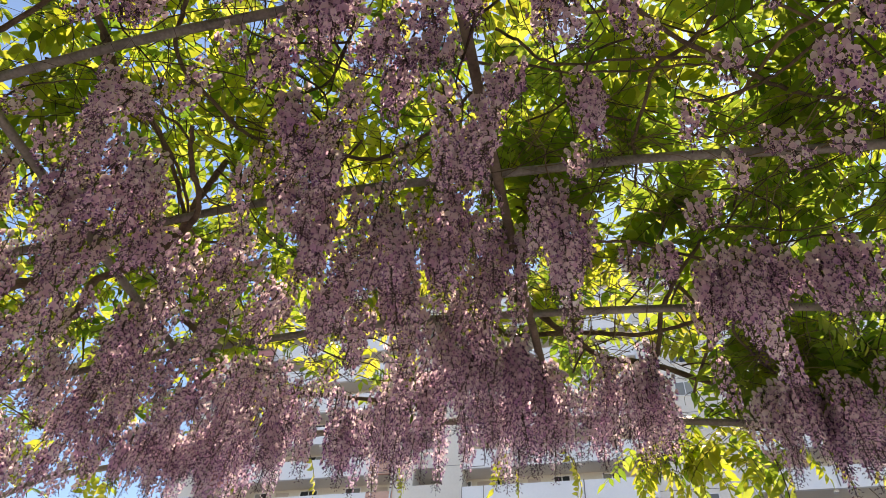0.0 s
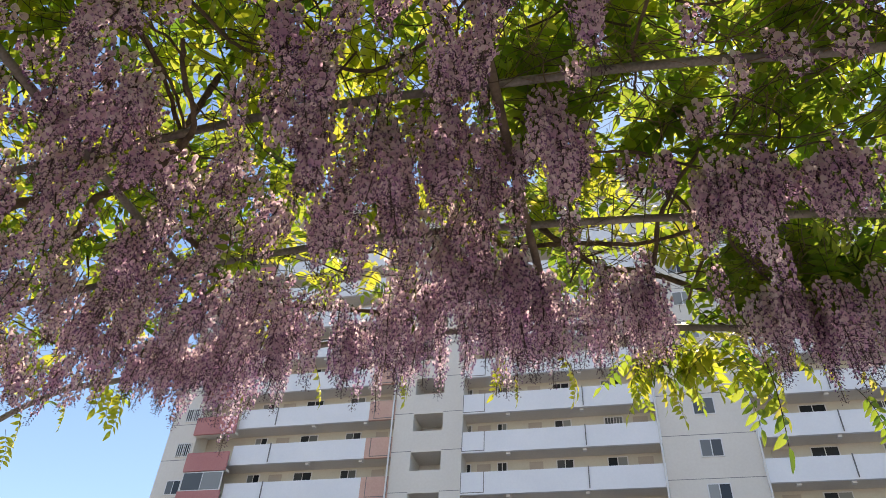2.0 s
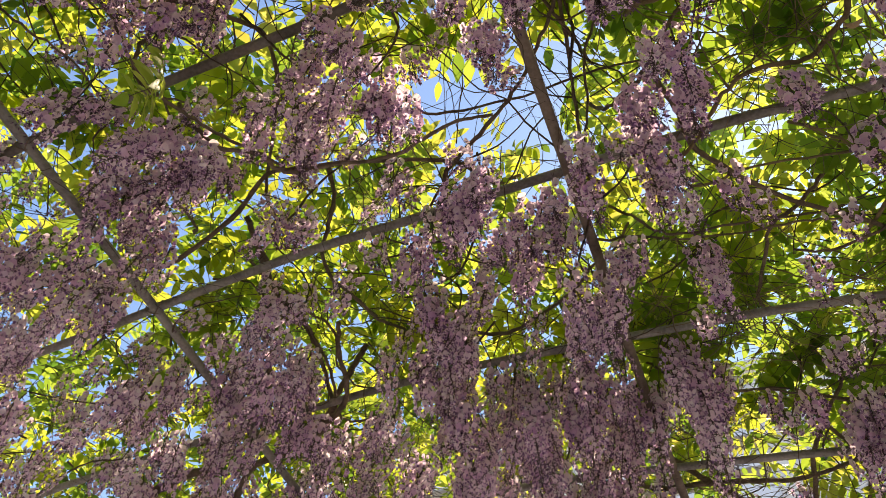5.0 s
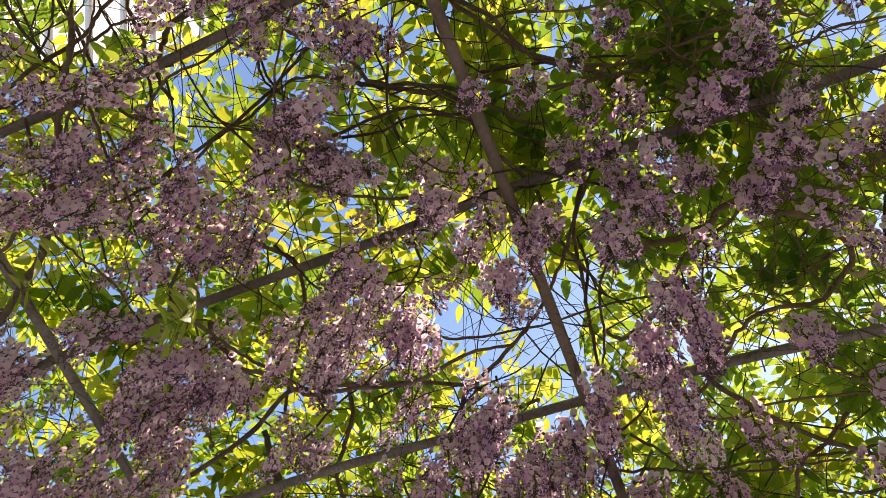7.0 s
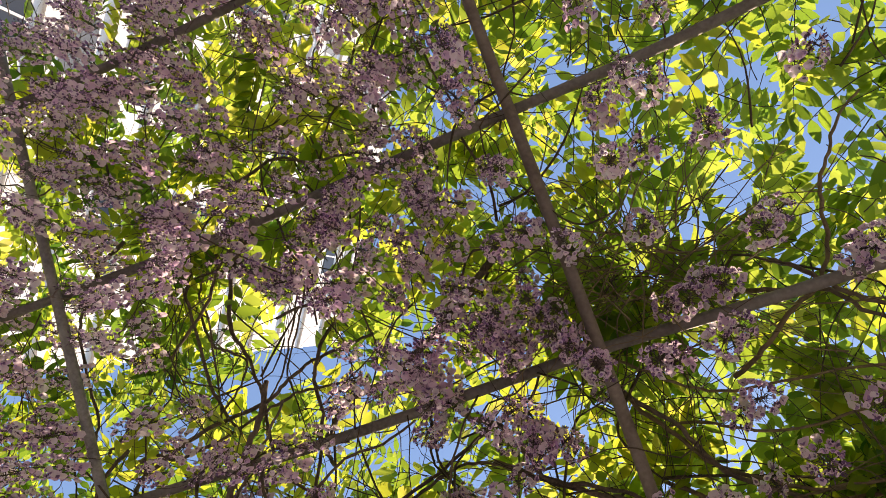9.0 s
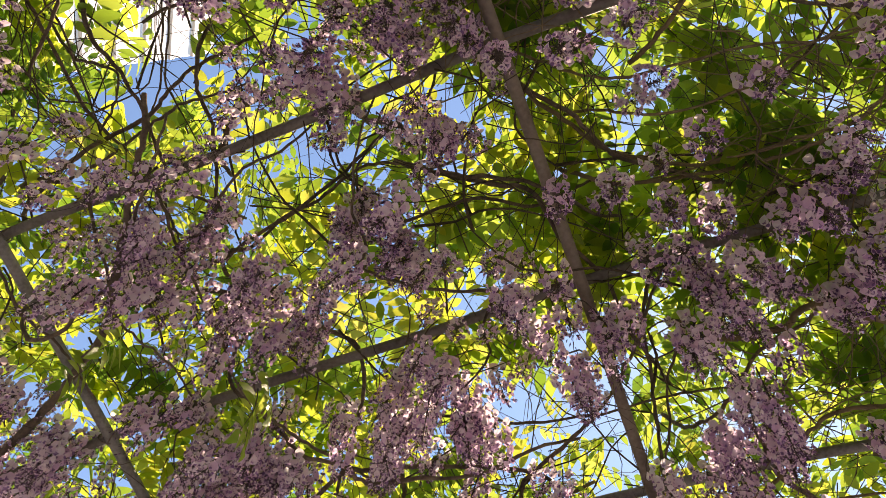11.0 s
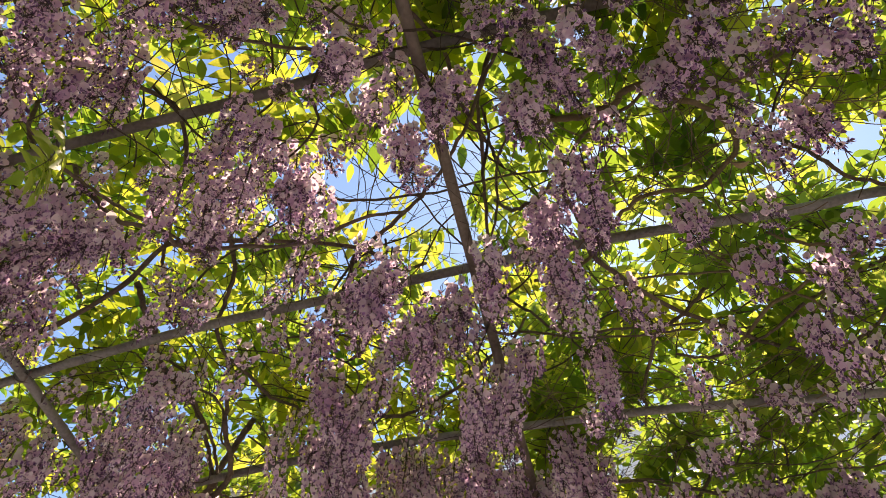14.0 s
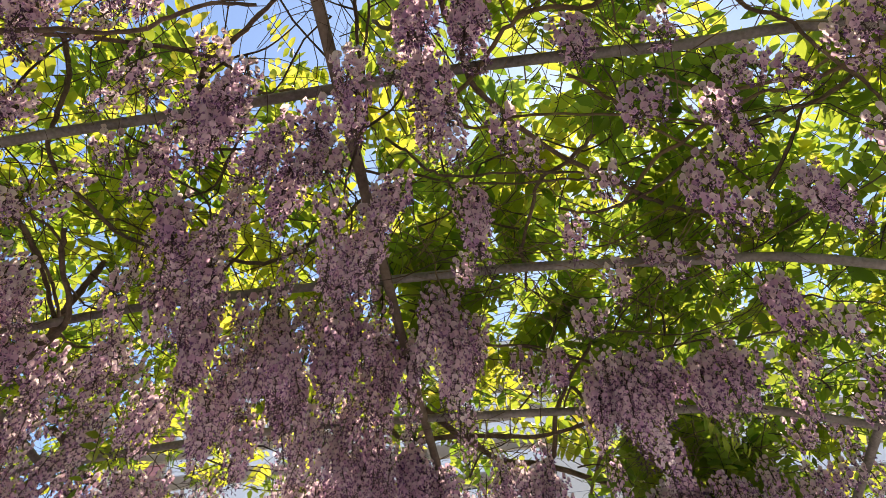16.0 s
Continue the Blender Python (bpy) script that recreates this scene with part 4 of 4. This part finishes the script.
for x, z, L, young_lit in ((0.56, 2.73, 0.29, False), (0.51, 2.72, 0.21, False), (0.54, 2.70, 0.19, True), (0.60, 2.76, 0.16, False), (0.66, 2.76, 0.15, True), (0.63, 2.72, 0.13, True),
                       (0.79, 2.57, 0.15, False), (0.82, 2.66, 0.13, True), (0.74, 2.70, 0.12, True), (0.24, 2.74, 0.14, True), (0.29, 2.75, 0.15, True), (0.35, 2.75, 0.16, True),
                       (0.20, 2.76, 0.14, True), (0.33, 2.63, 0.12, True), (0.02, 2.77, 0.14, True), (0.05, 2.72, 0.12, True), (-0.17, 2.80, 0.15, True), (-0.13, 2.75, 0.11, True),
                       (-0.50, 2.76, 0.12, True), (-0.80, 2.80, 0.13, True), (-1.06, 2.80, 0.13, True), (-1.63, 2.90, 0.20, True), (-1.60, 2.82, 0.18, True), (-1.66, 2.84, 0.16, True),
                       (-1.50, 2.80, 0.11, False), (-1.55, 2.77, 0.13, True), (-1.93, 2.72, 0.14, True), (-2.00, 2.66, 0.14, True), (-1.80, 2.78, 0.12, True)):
    low_leaf(x, 2.57 + rng.uniform(-.05, .05), z, L, young_lit)
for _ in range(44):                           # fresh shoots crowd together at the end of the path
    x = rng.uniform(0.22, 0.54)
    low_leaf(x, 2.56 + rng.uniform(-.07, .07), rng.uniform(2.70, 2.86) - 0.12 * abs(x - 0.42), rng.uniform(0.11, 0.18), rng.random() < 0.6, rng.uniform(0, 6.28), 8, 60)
for x, y, z, L in ((-0.60, 0.63, 2.76, 0.20), (-0.57, 0.60, 2.75, 0.17), (-0.62, 0.66, 2.74, 0.16), (-0.76, 1.86, 2.80, 0.16), (-0.72, 1.84, 2.82, 0.14),
                   (0.66, 2.05, 2.80, 0.15), (0.72, 2.10, 2.80, 0.14), (-0.35, 2.2, 2.82, 0.13), (-0.86, 0.46, 2.84, 0.2), (-0.95, 0.50, 2.84, 0.18)):
    low_leaf(x, y, z, L, False)

# a withered leaf caught in the runners
v, f = [], []
for i in range(9):
    for k in range(5):
        a, t = (k - 2) * 0.55, i / 8
        w = 0.006 * math.sin(math.pi * (0.08 + 0.84 * t))
        v.append(Vector((0.505 + 0.026 * (t - 0.5), 0.985 + w * math.sin(a) + 0.004 * math.sin(5 * t), 2.80 + 0.008 * math.cos(4 * t) - w * math.cos(a))))
for i in range(8):
    for k in range(4):
        f.append((5 * i + k, 5 * i + k + 1, 5 * i + k + 6, 5 * i + k + 5))
mesh_object("dry_leaf", under(VINES[2], v), f, surface("withered_leaf", (0.30, 0.20, 0.11), (0.52, 0.38, 0.24), 60, 0.8, 0.2), None, VINES[2], "curled withered tan leaf")

# thin twigs
for k, par in enumerate(VINES):
    V, F = [], []
    x0 = (-2.3, -0.8, 0.12)[k]
    x1 = (-0.8, 0.12, 1.7)[k]
    for _ in range((680, 680, 430)[k]):
        p = Vector((rng.uniform(x0, x1), rng.uniform(-0.9, 2.3), 0))
        p.z = arch_z(p.x) + rng.uniform(-0.05, 0.12)
        a, pts = rng.uniform(0, 6.28), []
        for _ in range(rng.randint(5, 9)):
            pts.append(p.copy())
            a += rng.gauss(0, .42)
            p = p + Vector((math.cos(a), math.sin(a), rng.uniform(-.3, .3))) * rng.uniform(0.04, 0.09)
        r = rng.choice((0.0007, 0.0008, 0.001, 0.001, 0.0012, 0.0015, 0.002, 0.003))
        v, f = tube(spline(pts, 2), r, r * 0.3, 4, 0.12, rng)
        b = len(V)
        V += under(par, v)
        F += [tuple(j + b for j in face) for face in f]
    tagged(mesh_object("twig_tangle", V, F, TWIG, None, par, "thin tangled brown twigs"), kind="stuff")


# dry runners tangled over the rail and in the shade of the leaves
par, V, F = VINES[2], [], []
for x, y, r, n in ((0.66, 2.36, 0.20, 80), (0.12, 2.2, 0.16, 36), (0.08, 0.12, 0.10, 90), (0.50, 0.92, 0.22, 90), (0.50, 0.50, 0.2, 70), (0.2, 1.62, 0.2, 50), (0.55, 1.65, 0.22, 50)):
    for _ in range(n):
        a = rng.uniform(0, 6.28)
        p = Vector((x + rng.gauss(0, r * 0.5), y + rng.gauss(0, r * 0.5), 0))
        p.z = arch_z(p.x) + rng.uniform(-0.03, 0.08)
        pts = []
        for _ in range(6):
            pts.append(p.copy())
            a += rng.uniform(-.6, .6)
            p = p + Vector((math.cos(a), math.sin(a), rng.uniform(-.3, .3))) * 0.06
        v, f = tube(spline(pts, 3), rng.uniform(0.0007, 0.0018), 0.0006, 4, 0.1, rng)
        b = len(V)
        V += under(par, v)
        F += [tuple(j + b for j in face) for face in f]
tagged(mesh_object("runner_tangle", V, F, DRY, None, par, "dry tan runners in a tangle"), kind="stuff")


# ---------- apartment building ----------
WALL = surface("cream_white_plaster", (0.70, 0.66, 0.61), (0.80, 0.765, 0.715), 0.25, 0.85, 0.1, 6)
PARAPET = surface("white_painted_parapet", (0.79, 0.82, 0.87), (0.87, 0.89, 0.93), 0.4, 0.8, 0.1, 8)
RED = surface("faded_red_paint", (0.50, 0.19, 0.19), (0.60, 0.26, 0.25), 0.5, 0.8, 0.1, 8)
PINK = surface("salmon_pink_paint", (0.62, 0.36, 0.30), (0.72, 0.46, 0.38), 0.5, 0.8, 0.1, 8)
BACKWALL = surface("cream_corridor_wall", (0.66, 0.61, 0.52), (0.76, 0.72, 0.63), 0.5, 0.85, 0.1, 8)
DOOR = surface("beige_door_paint", (0.50, 0.42, 0.36), (0.58, 0.50, 0.44), 1, 0.6, 0, 9)
FRAME = surface("white_window_frame", (0.72, 0.72, 0.72), (0.8, 0.8, 0.8), 2, 0.5, 0, 9)
SEAM = surface("grey_joint", (0.14, 0.14, 0.15), (0.24, 0.24, 0.25), 2, 0.9, 0, 9)
GLASS, gnt, gp = material("sky_toned_glass")
gi = gnt.nodes.new("ShaderNodeObjectInfo")
# paler panes: reflected sky and curtains put into the base colour
gnt.links.new(ramp(gnt, gi.outputs["Random"], [(0.0, (0.02, 0.024, 0.028)), (0.45, (0.05, 0.055, 0.06)), (0.7, (0.20, 0.21, 0.21)), (1.0, (0.34, 0.35, 0.34))]), gp.inputs["Base Color"])
gp.inputs["Roughness"].default_value = 0.08



def block(name, mat, x0, x1, y0, y1, z0, z1, parent, label=""):
    top = parent if parent.parent is None else parent.parent
    o = top.location
    bm = bmesh.new()
    box(bm, x0 - o.x, x1 - o.x, y0 - o.y, y1 - o.y, z0 - o.z, z1 - o.z)
    return part(name, bm, mat, parent, label)


def sash(parent, x0, x1, y, z0, z1, bars=0):
    """A sliding window in a wall face at y: dark or sky-pale panes, white frame, perhaps an iron grille."""
    w = block("window", FRAME, x0, x1, y - 0.05, y + 0.02, z0, z1, parent)
    mid = (x0 + x1) / 2
    for a, b in ((x0 + 0.07, mid - 0.03), (mid + 0.03, x1 - 0.07)):
        block("pane", GLASS, a, b, y - 0.062, y - 0.04, z0 + 0.07, z1 - 0.07, w)
    for k in range(bars):
        x = x0 + (x1 - x0) * (k + 0.5) / bars
        block("grille_bar", FRAME, x - 0.02, x + 0.02, y - 0.16, y - 0.12, z0, z1, w)


house = thing("apartment_building", "tall white apartment block with open corridors and pink panels", "building", (0, 44, 0))
ST, FLOORS = 2.77, 15
PB = 21.03 - 7 * ST        # lower edge of the ground storey's corridor parapet
TOP = PB + FLOORS * ST + 0.4
F0, F1 = 44.0, 52.0
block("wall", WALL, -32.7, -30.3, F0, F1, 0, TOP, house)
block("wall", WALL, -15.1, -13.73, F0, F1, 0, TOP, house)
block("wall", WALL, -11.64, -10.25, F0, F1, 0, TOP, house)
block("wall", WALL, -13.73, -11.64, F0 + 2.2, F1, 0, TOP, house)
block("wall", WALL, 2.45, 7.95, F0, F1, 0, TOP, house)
for x0, x1 in ((-30.3, -15.1), (-10.25, 2.45), (7.95, 40.0)):
    block("wall", BACKWALL, x0, x1, F0 + 1.5, F1, 0, TOP, house)
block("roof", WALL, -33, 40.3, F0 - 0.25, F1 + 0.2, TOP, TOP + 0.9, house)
BACK = F0 + 1.5
for x in (2.36, 7.99, -15.2):                 # white downpipes at the edges of the piers
    v, f = tube([Vector((x, -0.22, z)) for z in (0.0, TOP / 2, TOP)], 0.06, 0.06, 10)
    mesh_object("downpipe", v, f, FRAME, parent=house, label="white downpipe")
for n in range(FLOORS):
    z = PB + n * ST
    for x0, x1 in ((-27.0, -17.0), (-10.25, 2.45), (7.95, 40.0)):
        block("parapet", PARAPET, x0, x1, F0 - 0.08, F0 + 0.1, z, z + 1.45, house)
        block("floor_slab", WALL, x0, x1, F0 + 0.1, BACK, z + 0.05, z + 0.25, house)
    block("parapet", PINK, -17.0, -15.1, F0 - 0.08, F0 + 0.1, z, z + 1.45, house, "salmon pink corridor panel")
    block("parapet", RED, -30.3, -27.0, F0 - 0.5, F0 - 0.35, z - 0.47, z + 0.89, house, "faded red balcony front")
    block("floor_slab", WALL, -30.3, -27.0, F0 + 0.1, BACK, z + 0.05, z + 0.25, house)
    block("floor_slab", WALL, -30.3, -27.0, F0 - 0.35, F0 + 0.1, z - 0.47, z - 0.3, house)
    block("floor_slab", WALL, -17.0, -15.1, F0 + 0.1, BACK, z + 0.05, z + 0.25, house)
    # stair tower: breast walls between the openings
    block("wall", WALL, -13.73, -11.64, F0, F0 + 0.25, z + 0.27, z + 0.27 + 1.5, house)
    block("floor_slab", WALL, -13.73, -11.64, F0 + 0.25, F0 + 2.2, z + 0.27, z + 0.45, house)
    # corridor windows and doors
    for x0, x1, bars in ((-26.3, -25.3, 0), (-22.7, -21.3, 0), (-19.2, -18.0, 0), (-10.5, -9.9, 0), (-8.15, -7.45, 0), (-4.25, -3.1, 0), (-1.0, 0.3, 7 if n % 2 else 0),
                         (11.0, 12.6, 0), (15.0, 16.8, 6), (20.5, 22.0, 0), (26.0, 27.5, 0)):
        sash(house, x0, x1, BACK, z + 1.45, z + 2.68, bars)
    for x0, x1 in ((-24.6, -23.6), (-16.9, -16.0), (-9.5, -8.6), (-6.0, -5.1), (0.9, 1.85), (8.8, 9.8), (17.6, 18.6), (23.5, 24.4)):
        block("door", DOOR, x0, x1, BACK - 0.05, BACK + 0.02, z + 0.25, z + 2.6, house)
    for x in (-21.2, -17.3, -7.2, -2.3, 9.6, 12.5, 18.0):
        block("corridor_lamp", FRAME, x - 0.12, x + 0.12, F0 + 0.15, F0 + 0.4, z - 0.13, z + 0.05, house)
    for x in (-24.1, -2.15, 12.75):
        block("drain_pipe", SEAM, x - 0.03, x + 0.03, F0 - 0.14, F0 - 0.08, z + 0.1, z + 1.5, house)
    for x0, x1 in ((-10.2, -8.75), (-16.6, -15.2)):     # hatch outlines on the parapets
        block("hatch_joint", SEAM, x0, x1, F0 - 0.1, F0 - 0.08, z + 0.10, z + 0.14, house)
        block("hatch_joint", SEAM, x1, x1 + 0.04, F0 - 0.1, F0 - 0.08, z + 0.10, z + 1.45, house)
        block("hatch_joint", SEAM, x0 - 0.04, x0, F0 - 0.1, F0 - 0.08, z + 0.10, z + 1.45, house)
    # plain wall piers
    for x0, x1, h in ((-32.7, -30.3, 0.62), (2.45, 7.95, 0.4), (-15.1, -13.73, 0.33), (-11.64, -10.25, 0.33)):
        block("wall_joint", SEAM, x0, x1, F0 - 0.006, F0 + 0.01, z + h, z + h + 0.035, house)
    sash(house, 4.58, 5.92, F0, z + 1.72, z + 2.88)
    sash(house, -31.65, -30.5, F0, z + 0.25 + 0.6, z + 1.3 + 0.6, 7 if n % 3 else 0)
    if n == 6:
        sash(house, -30.2, -27.1, F0 - 0.4, z + 0.9, z + 2.25)

# a second block beside the path, its long side in full sun
SIDING = surface("sunlit_white_siding", (0.72, 0.71, 0.69), (0.82, 0.81, 0.79), 0.3, 0.8, 0.1, 6)
flank = thing("apartment_building", "tall white apartment block with sunlit ribbed wall", "building", (-20.3, -4.7, 0))
flank.rotation_euler.z = radians(32)
block("wall", SIDING, -32.3, -20.3, -40, -4.7, 0, 47, flank)
for n in range(16):
    z = 2.77 * n + 2.2
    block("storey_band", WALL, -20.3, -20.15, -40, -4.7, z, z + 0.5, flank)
    for y in (-10.5, -16, -21.5, -27, -32.5):
        w = block("window", GLASS, -20.32, -20.25, y - 1.2, y + 1.2, z + 1.0, z + 2.3, flank)
        for yy in (y - 1.2, y - 0.04, y + 1.12):
            block("window_frame", FRAME, -20.25, -20.2, yy, yy + 0.08, z + 1.0, z + 2.3, w)
